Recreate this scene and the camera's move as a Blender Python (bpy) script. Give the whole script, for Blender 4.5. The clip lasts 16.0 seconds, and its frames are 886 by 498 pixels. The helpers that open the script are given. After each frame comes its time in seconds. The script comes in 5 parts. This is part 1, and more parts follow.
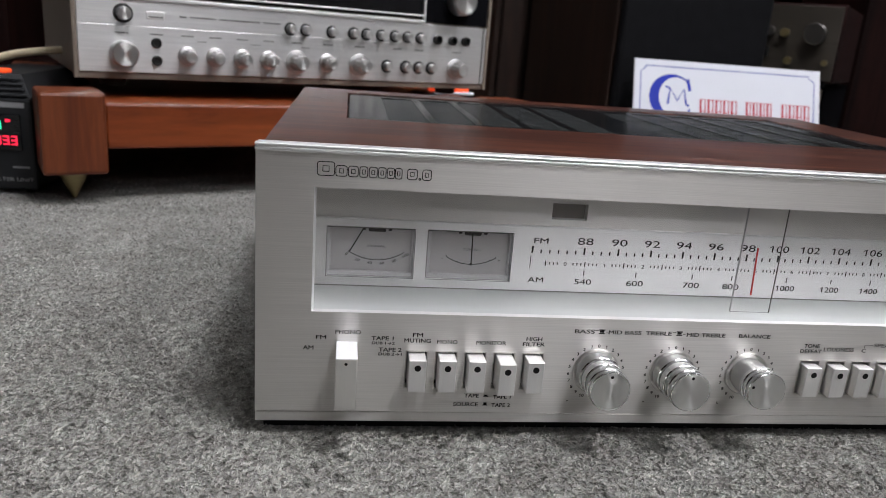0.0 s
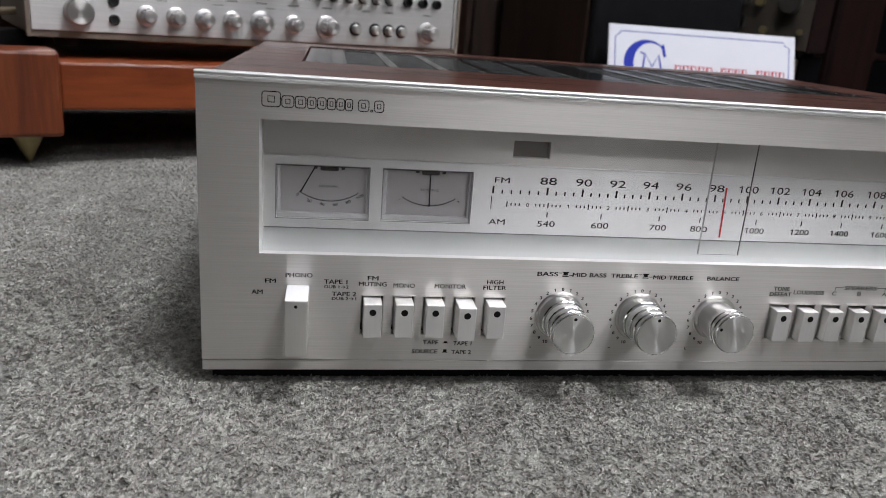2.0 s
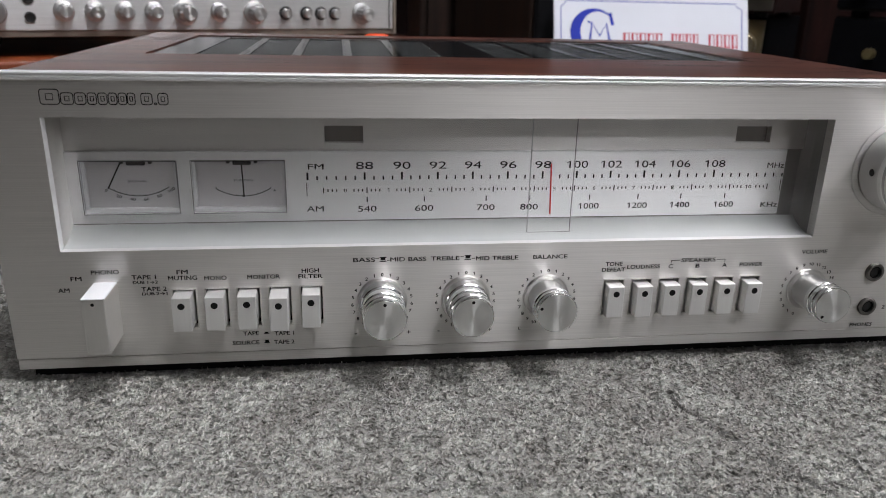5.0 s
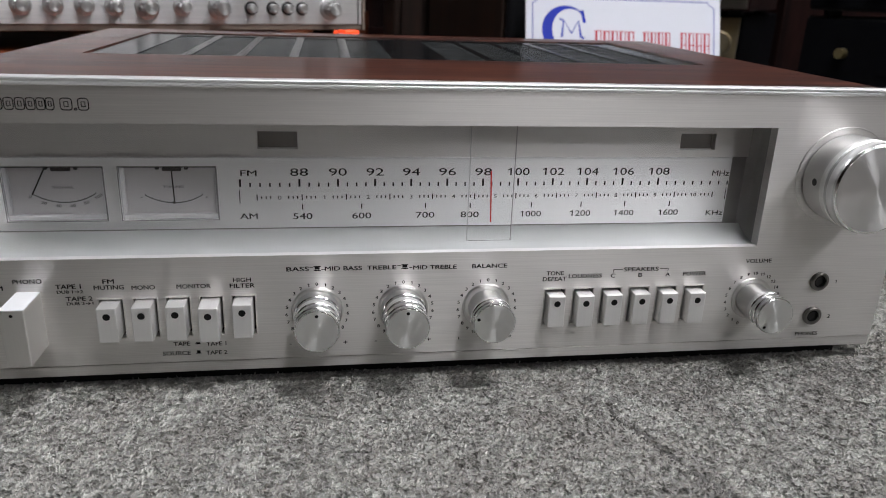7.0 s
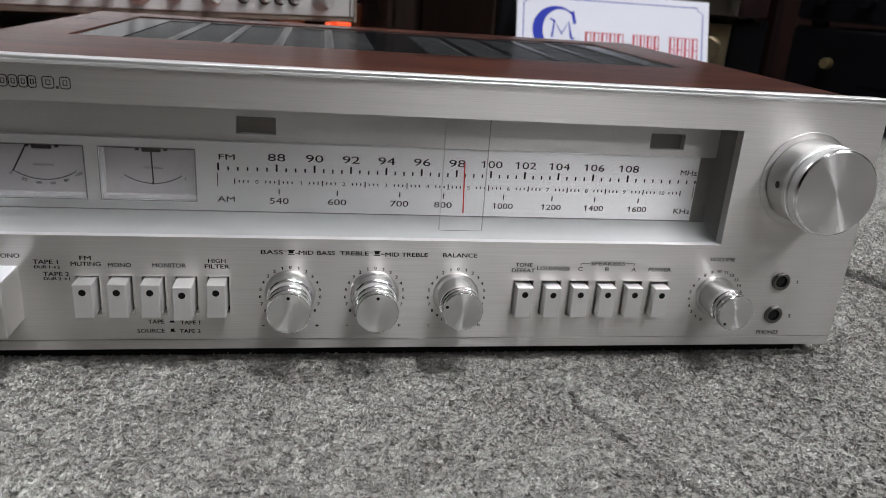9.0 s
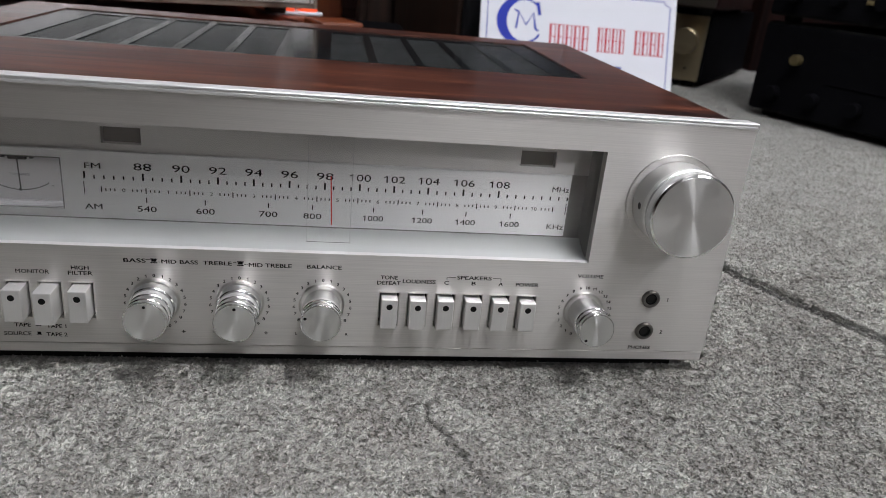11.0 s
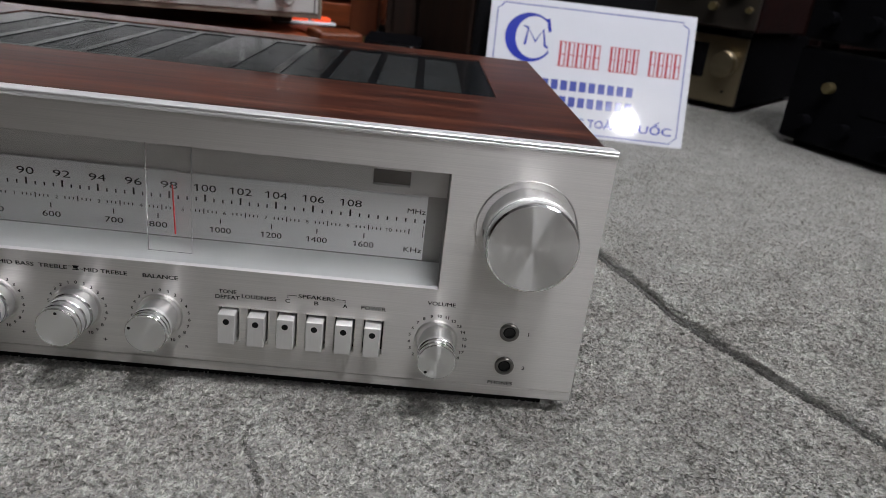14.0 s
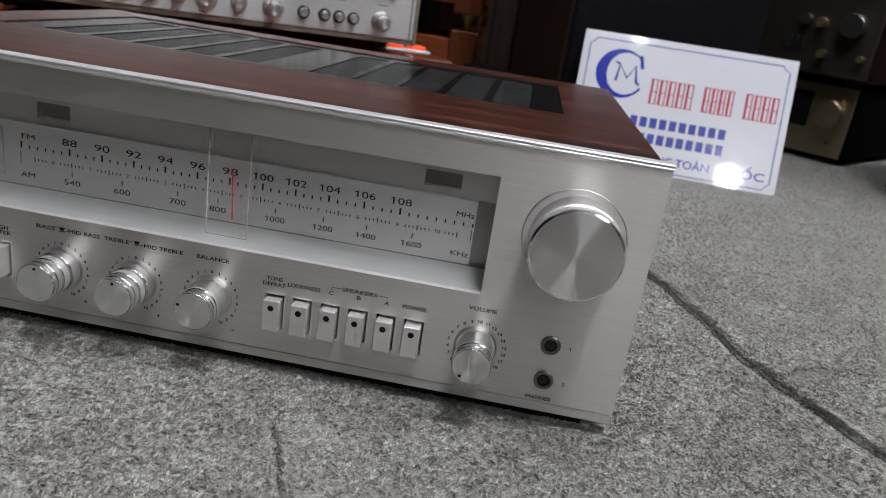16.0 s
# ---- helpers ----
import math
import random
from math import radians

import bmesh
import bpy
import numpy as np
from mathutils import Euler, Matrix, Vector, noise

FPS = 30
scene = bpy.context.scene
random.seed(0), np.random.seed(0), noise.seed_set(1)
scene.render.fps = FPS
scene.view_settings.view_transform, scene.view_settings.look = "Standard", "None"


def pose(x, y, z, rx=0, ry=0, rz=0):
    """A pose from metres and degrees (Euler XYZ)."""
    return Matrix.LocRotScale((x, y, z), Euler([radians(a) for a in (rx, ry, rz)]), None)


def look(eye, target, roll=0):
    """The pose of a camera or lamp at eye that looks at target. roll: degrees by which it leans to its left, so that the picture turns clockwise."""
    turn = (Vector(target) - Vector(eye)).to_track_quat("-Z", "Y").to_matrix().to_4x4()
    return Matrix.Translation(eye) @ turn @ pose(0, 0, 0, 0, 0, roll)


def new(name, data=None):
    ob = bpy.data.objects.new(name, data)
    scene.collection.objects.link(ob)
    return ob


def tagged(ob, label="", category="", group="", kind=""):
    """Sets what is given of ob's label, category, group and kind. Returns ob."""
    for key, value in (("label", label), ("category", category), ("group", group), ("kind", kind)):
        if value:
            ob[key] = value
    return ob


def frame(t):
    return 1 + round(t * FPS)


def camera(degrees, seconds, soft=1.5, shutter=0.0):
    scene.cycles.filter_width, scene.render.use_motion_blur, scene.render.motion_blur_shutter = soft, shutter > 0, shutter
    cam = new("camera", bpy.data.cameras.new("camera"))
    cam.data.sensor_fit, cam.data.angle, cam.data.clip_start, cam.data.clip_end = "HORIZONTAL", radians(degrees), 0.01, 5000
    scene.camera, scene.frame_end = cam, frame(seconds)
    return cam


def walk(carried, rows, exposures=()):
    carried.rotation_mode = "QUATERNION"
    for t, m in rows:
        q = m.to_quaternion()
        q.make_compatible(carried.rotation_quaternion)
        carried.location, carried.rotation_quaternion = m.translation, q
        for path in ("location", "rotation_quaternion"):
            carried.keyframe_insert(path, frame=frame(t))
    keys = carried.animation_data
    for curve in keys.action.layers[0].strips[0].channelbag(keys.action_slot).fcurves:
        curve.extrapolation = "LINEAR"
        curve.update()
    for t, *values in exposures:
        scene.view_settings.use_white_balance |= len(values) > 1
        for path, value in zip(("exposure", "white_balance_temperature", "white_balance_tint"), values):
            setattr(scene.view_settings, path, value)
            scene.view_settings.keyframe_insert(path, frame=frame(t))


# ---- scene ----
cam = camera(61.50, 16.0, soft=0.6)
PATH = [
    (0, (0.0402, -0.3530, 0.2052), (0.0928, 0.0275, 0.0935), 4.40),
    (0.5, (0.0286, -0.3444, 0.1888), (0.0908, 0.0347, 0.0773), 4.72),
    (1, (0.0271, -0.3386, 0.1808), (0.0932, 0.0384, 0.0646), 4.75),
    (1.5, (0.0377, -0.3388, 0.1791), (0.1032, 0.0377, 0.0611), 4.62),
    (2, (0.0555, -0.3444, 0.1801), (0.1184, 0.0322, 0.0608), 4.41),
    (2.5, (0.0759, -0.3517, 0.1823), (0.1348, 0.0252, 0.0621), 4.13),
    (3, (0.0983, -0.3563, 0.1834), (0.1523, 0.0210, 0.0621), 3.84),
    (3.5, (0.1244, -0.3540, 0.1840), (0.1743, 0.0235, 0.0614), 3.42),
    (4, (0.1464, -0.3538, 0.1924), (0.1948, 0.0233, 0.0682), 2.49),
    (4.2, (0.1508, -0.3548, 0.1891), (0.1999, 0.0218, 0.0635), 2.27),
    (6.3, (0.1680, -0.3402, 0.1858), (0.2247, 0.0312, 0.0485), 0.72),
    (6.5, (0.1725, -0.3385, 0.1845), (0.2303, 0.0326, 0.0469), 1.01),
    (7, (0.1835, -0.3460, 0.1932), (0.2436, 0.0259, 0.0589), 2.06),
    (7.5, (0.1927, -0.3582, 0.1949), (0.2551, 0.0134, 0.0606), 2.79),
    (8, (0.1920, -0.3590, 0.1919), (0.2568, 0.0115, 0.0557), 3.36),
    (8.5, (0.1933, -0.3578, 0.1907), (0.2596, 0.0123, 0.0542), 3.80),
    (9, (0.1915, -0.3578, 0.1930), (0.2567, 0.0129, 0.0574), 4.20),
    (9.5, (0.1939, -0.3541, 0.1924), (0.2595, 0.0164, 0.0567), 4.48),
    (10, (0.2071, -0.3500, 0.1982), (0.2755, 0.0205, 0.0637), 4.73),
    (10.2, (0.2235, -0.3496, 0.2010), (0.2923, 0.0199, 0.0641), 4.95),
    (12.3, (0.2775, -0.4207, 0.2494), (0.3279, -0.0543, 0.0971), 6.22),
    (12.5, (0.2801, -0.4240, 0.2517), (0.3312, -0.0549, 0.1063), 6.14),
    (13, (0.3181, -0.3994, 0.2612), (0.3697, -0.0355, 0.1033), 7.03),
    (13.5, (0.3414, -0.3790, 0.2390), (0.3825, -0.0134, 0.0821), 6.96),
    (14, (0.3884, -0.3590, 0.2295), (0.4098, 0.0132, 0.0846), 6.84),
    (14.5, (0.4249, -0.3480, 0.2049), (0.4215, 0.0294, 0.0723), 7.49),
    (15, (0.4448, -0.3265, 0.1858), (0.4297, 0.0528, 0.0596), 7.95),
    (15.5, (0.4338, -0.3474, 0.1954), (0.4116, 0.0318, 0.0700), 8.26),
    (16, (0.4144, -0.3618, 0.2130), (0.3849, 0.0151, 0.0823), 8.76),
]
walk(cam, [(t, look(eye, target, roll)) for t, eye, target, roll in PATH],
     [(0, 0.0), (4, -0.02), (8, -0.06), (10.2, -0.07), (12.3, -0.12), (14, -0.28), (16, -0.34)])
# a small sensor's aperture, focused on the front panel
cam.data.dof.use_dof, cam.data.dof.focus_distance, cam.data.dof.aperture_fstop = True, 0.40, 14.0

# ---- light ----
# first two match the sign's reflections; the sixth is added fill for the panel
LAMPS = [(0.86, -2.25, 0.040, 220.0), (1.87, -3.9, 0.09, 170.0), (0.74, -0.55, 0.26, 84.0), (0.45, 0.12, 0.52, 11.0), (1.95, -0.10, 0.40, 27.0), (2.15, -1.55, 0.50, 10.0), (-1.5, 1.0, 0.30, 20.0), (2.4, 5.9, 0.12, 420.0)]
world = bpy.data.worlds.new("world")
world.use_nodes = True
world.node_tree.nodes["Background"].inputs[0].default_value = (0.02, 0.02, 0.022, 1)
world.node_tree.nodes["Background"].inputs[1].default_value = 1.0
scene.world = world


# ---- materials ----
def material(name, color, rough=0.5, metal=0.0, spec=0.5, coat=0.0):
    m = bpy.data.materials.new(name)
    m.use_nodes = True
    b = m.node_tree.nodes["Principled BSDF"]
    b.inputs["Base Color"].default_value = (*color, 1)
    b.inputs["Roughness"].default_value = rough
    b.inputs["Metallic"].default_value = metal
    b.inputs["Specular IOR Level"].default_value = spec
    b.inputs["Coat Weight"].default_value = coat
    return m


def nd(m, kind, **values):
    n = m.node_tree.nodes.new(kind)
    for key, value in values.items():
        if key in n.inputs:
            n.inputs[key].default_value = value
    return n


def wire(m, a, out, b, into):
    m.node_tree.links.new(a.outputs[out], b.inputs[into])


def bsdf(m):
    return m.node_tree.nodes["Principled BSDF"]


def coords(m, scale, kind="Object"):
    tc = m.node_tree.nodes.new("ShaderNodeTexCoord")
    mp = m.node_tree.nodes.new("ShaderNodeMapping")
    mp.inputs["Scale"].default_value = scale
    wire(m, tc, kind, mp, "Vector")
    return mp


def ramp(m, src, out, stops):
    r = m.node_tree.nodes.new("ShaderNodeValToRGB")
    e = r.color_ramp.elements
    while len(e) < len(stops):
        e.new(0.5)
    for el, (pos, col) in zip(e, stops):
        el.position = pos
        el.color = (*col, 1) if len(col) == 3 else col
    wire(m, src, out, r, "Fac")
    return r


def bump(m, src, out, strength, distance):
    b = m.node_tree.nodes.new("ShaderNodeBump")
    b.inputs["Strength"].default_value = strength
    b.inputs["Distance"].default_value = distance
    wire(m, src, out, b, "Height")
    wire(m, b, "Normal", bsdf(m), "Normal")
    return b


def varied(m, src, out, lo, hi, into="Roughness"):
    r = nd(m, "ShaderNodeMapRange")
    r.inputs["To Min"].default_value = lo
    r.inputs["To Max"].default_value = hi
    wire(m, src, out, r, "Value")
    wire(m, r, "Result", bsdf(m), into)


def brushed(name, color, rough, aniso, grain=(15, 50, 1900), depth=0.00003, contrast=1.0, broad=0.3):
    """Metal with fine lines along x, across its own z, in two sizes."""
    m = material(name, color, rough, 1.0)
    n = nd(m, "ShaderNodeTexNoise", Scale=1.0, Detail=5.0, Roughness=0.65)
    wire(m, coords(m, grain), "Vector", n, "Vector")
    wide = nd(m, "ShaderNodeTexNoise", Scale=1.0, Detail=3.0, Roughness=0.6)
    wire(m, coords(m, (grain[0] * 0.4, grain[1] * 0.4, grain[2] * 0.22)), "Vector", wide, "Vector")
    n2 = nd(m, "ShaderNodeTexNoise", Scale=1.0, Detail=2.0)
    wire(m, coords(m, (7, 7, 7)), "Vector", n2, "Vector")
    both = nd(m, "ShaderNodeMix")
    both.inputs["Factor"].default_value = broad
    m.node_tree.links.new(n.outputs["Fac"], both.inputs[2])
    m.node_tree.links.new(wide.outputs["Fac"], both.inputs[3])
    lo, hi = [c * (1 - 0.16 * contrast) for c in color], [min(1, c * (1 + 0.10 * contrast)) for c in color]
    r = ramp(m, both, 0, [(0.33, lo), (0.67, hi)])
    wire(m, r, "Color", bsdf(m), "Base Color")
    varied(m, n2, "Fac", rough * 0.85, rough * 1.15)
    bump(m, both, 0, 0.16, depth)
    t = m.node_tree.nodes.new("ShaderNodeVectorTransform")
    t.vector_type, t.convert_from, t.convert_to = "VECTOR", "OBJECT", "WORLD"
    t.inputs["Vector"].default_value = (0.0, 0.02, 1.0)
    wire(m, t, "Vector", bsdf(m), "Tangent")
    bsdf(m).inputs["Anisotropic"].default_value = aniso
    return m


def spun(name, color, rough, aniso):
    """Turned metal: highlights fan out from the middle of a face."""
    m = material(name, color, rough, 0.9)
    tc = m.node_tree.nodes.new("ShaderNodeTexCoord")
    t = m.node_tree.nodes.new("ShaderNodeVectorTransform")
    t.vector_type, t.convert_from, t.convert_to = "VECTOR", "OBJECT", "WORLD"
    wire(m, tc, "Object", t, "Vector")
    wire(m, t, "Vector", bsdf(m), "Tangent")
    bsdf(m).inputs["Anisotropic"].default_value = aniso
    mp = coords(m, (1, 1, 1))
    n = nd(m, "ShaderNodeTexNoise", Scale=900.0, Detail=3.0)
    wire(m, mp, "Vector", n, "Vector")
    varied(m, n, "Fac", rough * 0.96, rough * 1.04)
    return m


def wood(name, dark, mid, light, scale, rough, axis="x", coat=0.0, ring=1.0):
    m = material(name, mid, rough, 0.0, 0.5, coat)
    s = {"x": (1.2, 14, 14), "z": (14, 14, 1.2), "y": (14, 1.2, 14)}[axis]
    mp = coords(m, [v * scale for v in s])
    warp = nd(m, "ShaderNodeTexNoise", Scale=1.0, Detail=6.0, Roughness=0.65, Distortion=1.2)
    wire(m, mp, "Vector", warp, "Vector")
    fine = coords(m, [v * scale * 7 for v in s])
    f = nd(m, "ShaderNodeTexNoise", Scale=1.0, Detail=5.0, Roughness=0.7)
    wire(m, fine, "Vector", f, "Vector")
    a = ramp(m, warp, "Fac", [(0.32, dark), (0.5, mid), (0.68, light)])
    g = ramp(m, f, "Fac", [(0.36, (0.30, 0.26, 0.25)), (0.58, (1, 1, 1))])
    mix = m.node_tree.nodes.new("ShaderNodeMix")
    mix.data_type, mix.blend_type = "RGBA", "MULTIPLY"
    mix.inputs["Factor"].default_value = 0.7 * ring
    m.node_tree.links.new(a.outputs["Color"], mix.inputs[6])
    m.node_tree.links.new(g.outputs["Color"], mix.inputs[7])
    m.node_tree.links.new(mix.outputs[2], bsdf(m).inputs["Base Color"])
    varied(m, f, "Fac", rough * 0.8, rough * 1.25)
    bump(m, f, "Fac", 0.12, 0.0003)
    return m


def speckled(name, color, amount, rough, scale=60.0, depth=0.0004, metal=0.0, spec=0.5):
    m = material(name, color, rough, metal, spec)
    mp = coords(m, (scale, scale, scale))
    n = nd(m, "ShaderNodeTexNoise", Scale=1.0, Detail=5.0)
    wire(m, mp, "Vector", n, "Vector")
    big = coords(m, (scale / 12,) * 3)
    n2 = nd(m, "ShaderNodeTexNoise", Scale=1.0, Detail=3.0)
    wire(m, big, "Vector", n2, "Vector")
    add = m.node_tree.nodes.new("ShaderNodeMath")
    add.operation = "ADD"
    wire(m, n, "Fac", add, 0)
    wire(m, n2, "Fac", add, 1)
    half = m.node_tree.nodes.new("ShaderNodeMath")
    half.operation = "MULTIPLY"
    half.inputs[1].default_value = 0.5
    wire(m, add, "Value", half, 0)
    r = ramp(m, half, "Value", [(0.3, [c * (1 - amount) for c in color]), (0.7, [min(1, c * (1 + amount)) for c in color])])
    wire(m, r, "Color", bsdf(m), "Base Color")
    varied(m, n, "Fac", rough * 0.85, min(1, rough * 1.15))
    bump(m, n, "Fac", 0.2, depth)
    return m


def glowing(name, color, strength):
    m = material(name, color, 0.4)
    bsdf(m).inputs["Emission Color"].default_value = (*color, 1)
    bsdf(m).inputs["Emission Strength"].default_value = strength
    return m


def clear(name, tint=(1, 1, 1), rough=0.0):
    m = material(name, tint, rough)
    bsdf(m).inputs["Transmission Weight"].default_value = 1.0
    bsdf(m).inputs["IOR"].default_value = 1.45
    return m


PANEL = brushed("brushed_champagne_aluminium", (0.79, 0.772, 0.750), 0.43, 0.74, contrast=0.55, broad=0.12)
EDGE = brushed("satin_aluminium_edge", (0.90, 0.90, 0.89), 0.5, 0.0)
DIAL = brushed("satin_dial_plate", (0.885, 0.883, 0.885), 0.45, 0.90, contrast=0.5)
SHADEDRECESS = brushed("shaded_recess_wall", (0.34, 0.333, 0.32), 0.42, 0.6, contrast=0.4)
UPPER = brushed("satin_grey_dial_backing", (0.79, 0.775, 0.755), 0.50, 0.85, contrast=0.4)
BACKING = speckled("grey_dial_backing", (0.52, 0.505, 0.47), 0.06, 0.5, 200, 0.00002)
BUTTON = brushed("satin_aluminium_button", (0.86, 0.855, 0.845), 0.40, 0.55, grain=(1500, 60, 40), contrast=0.15)
bsdf(BUTTON).inputs["Metallic"].default_value = 0.8
LEVER = brushed("satin_aluminium_lever", (0.80, 0.79, 0.765), 0.38, 0.8, grain=(1500, 60, 40), contrast=0.15)
SPUN = spun("spun_aluminium", (0.78, 0.78, 0.77), 0.29, 0.965)
TURNED = material("turned_aluminium_side", (0.70, 0.70, 0.695), 0.30, 0.95)
SATIN = speckled("satin_turned_band", (0.84, 0.84, 0.835), 0.04, 0.42, 300, 0.000006, metal=0.85)
DULLKNOB = speckled("dull_turned_knob", (0.52, 0.52, 0.52), 0.08, 0.38, 200, 0.00002, metal=0.95)
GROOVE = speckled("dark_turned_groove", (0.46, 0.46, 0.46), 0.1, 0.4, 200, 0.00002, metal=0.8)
CHROME = speckled("polished_aluminium_ring", (0.86, 0.86, 0.86), 0.03, 0.17, 200, 0.00001, metal=1.0)
INK = material("black_ink", (0.010, 0.010, 0.010), 0.6, 0.0, 0.15)
GREYINK = material("grey_ink", (0.025, 0.025, 0.025), 0.6, 0.0, 0.2)
PALETYPE = material("pale_grey_print", (0.22, 0.22, 0.23), 0.5)
RED = material("red_needle", (0.65, 0.02, 0.02), 0.4)
BLACK = speckled("black_recess", (0.012, 0.012, 0.012), 0.3, 0.5, 200, 0.00003)
TRIM = speckled("pale_anodised_trim", (0.80, 0.80, 0.80), 0.03, 0.36, 200, 0.00002, metal=0.6)
SILL = speckled("pale_satin_sill", (0.61, 0.63, 0.625), 0.03, 0.42, 40, 0.00001, metal=0.7)
GUNMETAL = speckled("dark_nickel", (0.22, 0.21, 0.20), 0.1, 0.35, 200, 0.00002, metal=1.0)
RIM = speckled("dull_grey_slot_rim", (0.62, 0.605, 0.57), 0.05, 0.42, 200, 0.00002, metal=0.5)
LENS = material("grey_indicator_lens", (0.24, 0.225, 0.21), 0.25)
PAPER = speckled("silver_meter_card", (0.50, 0.49, 0.50), 0.03, 0.42, 300, 0.00001, metal=0.6)
ROSEWOOD = wood("rosewood_veneer", (0.016, 0.005, 0.004), (0.095, 0.024, 0.012), (0.225, 0.070, 0.034), 4.2, 0.34, "x", 1.0)
bsdf(ROSEWOOD).inputs["Coat Roughness"].default_value = 0.23
bsdf(ROSEWOOD).inputs["Coat IOR"].default_value = 2.5
GRILLE = speckled("black_grille_lacquer", (0.008, 0.009, 0.010), 0.2, 0.15, 250, 0.000004, spec=1.0)
SLAT = speckled("dark_grille_slat", (0.027, 0.030, 0.031), 0.2, 0.25, 300, 0.000004, spec=1.0)
STEEL = speckled("black_steel", (0.012, 0.012, 0.012), 0.25, 0.5, 120, 0.0001, spec=0.12)
STANDWOOD = wood("red_brown_stained_wood", (0.13, 0.025, 0.006), (0.20, 0.042, 0.010), (0.26, 0.062, 0.016), 2.2, 0.38, "x", 0.0, 0.4)
BLOCKWOOD = wood("red_brown_upright_wood", (0.085, 0.018, 0.006), (0.13, 0.030, 0.009), (0.17, 0.044, 0.014), 2.2, 0.38, "z", 0.0, 0.4)
BRASS = speckled("dull_brass", (0.34, 0.275, 0.14), 0.12, 0.38, 200, 0.00004, metal=0.9)
SILVER = brushed("silver_faceplate", (0.90, 0.90, 0.90), 0.38, 0.5)
WALNUT = wood("dark_walnut", (0.006, 0.003, 0.002), (0.017, 0.0078, 0.0048), (0.029, 0.0135, 0.008), 1.0, 0.55, "z")
bsdf(WALNUT).inputs["Specular IOR Level"].default_value = 0.25
CASE = speckled("brown_grey_case", (0.17, 0.142, 0.115), 0.15, 0.45, 80, 0.0001)
CLOTH = speckled("black_grille_cloth", (0.0045, 0.0045, 0.0055), 0.4, 0.9, 500, 0.0005, spec=0.1)
GOLD = brushed("champagne_gold_faceplate", (0.33, 0.275, 0.18), 0.4, 0.6)
BRONZE = brushed("bronze_faceplate", (0.125, 0.110, 0.095), 0.42, 0.5)
MAHOGANY = wood("dark_red_mahogany", (0.005, 0.0010, 0.0010), (0.014, 0.0026, 0.0026), (0.022, 0.0045, 0.004), 1.2, 0.6, "x")
bsdf(MAHOGANY).inputs["Specular IOR Level"].default_value = 0.15
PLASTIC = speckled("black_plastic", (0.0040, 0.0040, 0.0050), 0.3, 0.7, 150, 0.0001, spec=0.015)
SIGNWHITE = speckled("white_acrylic", (0.60, 0.615, 0.67), 0.02, 0.04, 30, 0.00002)
BLUE = material("blue_print", (0.03, 0.045, 0.33), 0.08)
PALEBLUE = material("pale_blue_print", (0.07, 0.09, 0.33), 0.08)
REDPRINT = material("red_print", (0.40, 0.045, 0.06), 0.08)
CREAM = speckled("cream_cable", (0.60, 0.52, 0.36), 0.08, 0.5, 100, 0.0001)
GLASSY = clear("clear_acrylic")
SLIDE = clear("thin_clear_acrylic")
bsdf(SLIDE).inputs["IOR"].default_value = 1.24
CAPTION = material("grey_caption_print", (0.08, 0.08, 0.085), 0.5)
LITLEVERTOP = material("lit_lever_top", (0.93, 0.94, 0.96), 0.28, 0.3)
SLIDEEDGE = material("sawn_acrylic_edge", (0.55, 0.55, 0.55), 0.3, 0.5)
METERLINE = material("grey_meter_line", (0.20, 0.20, 0.20), 0.4)
METERLIP = material("pale_meter_lip", (0.52, 0.52, 0.53), 0.35)
SMOKED = material("black_glass", (0.006, 0.006, 0.007), 0.06)
LEDRED = glowing("red_led", (1.0, 0.02, 0.06), 1.6)
LEDGREEN = glowing("green_led", (0.03, 1.0, 0.45), 1.2)
NEON = glowing("orange_lamp", (1.0, 0.09, 0.02), 0.55)
FILTERBLACK = speckled("charcoal_plastic", (0.014, 0.015, 0.017), 0.25, 0.5, 150, 0.0001, spec=0.3)
CEILING = speckled("white_ceiling", (0.62, 0.62, 0.61), 0.05, 0.9, 10, 0.0005)
WALL = speckled("warm_grey_wall", (0.20, 0.19, 0.18), 0.08, 0.9, 6, 0.0005)
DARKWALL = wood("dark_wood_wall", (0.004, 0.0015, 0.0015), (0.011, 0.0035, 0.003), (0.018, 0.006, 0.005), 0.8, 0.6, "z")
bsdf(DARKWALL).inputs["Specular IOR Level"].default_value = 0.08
UNSEENFLOOR = wood("unseen_dark_floor", (0.030, 0.024, 0.020), (0.055, 0.045, 0.038), (0.08, 0.066, 0.055), 1.0, 0.5, "y")
SHADEFELT = speckled("shade_dark_felt", (0.105, 0.103, 0.099), 0.4, 0.95, 420, 0.001, spec=0.1)
FELT = speckled("grey_felt", (0.205, 0.202, 0.194), 0.3, 0.95, 420, 0.002, spec=0.1)
LAMPGLOW = [glowing("ceiling_lamp_diffuser", (0.955, 0.95, 0.985), s) for *_, s in LAMPS]

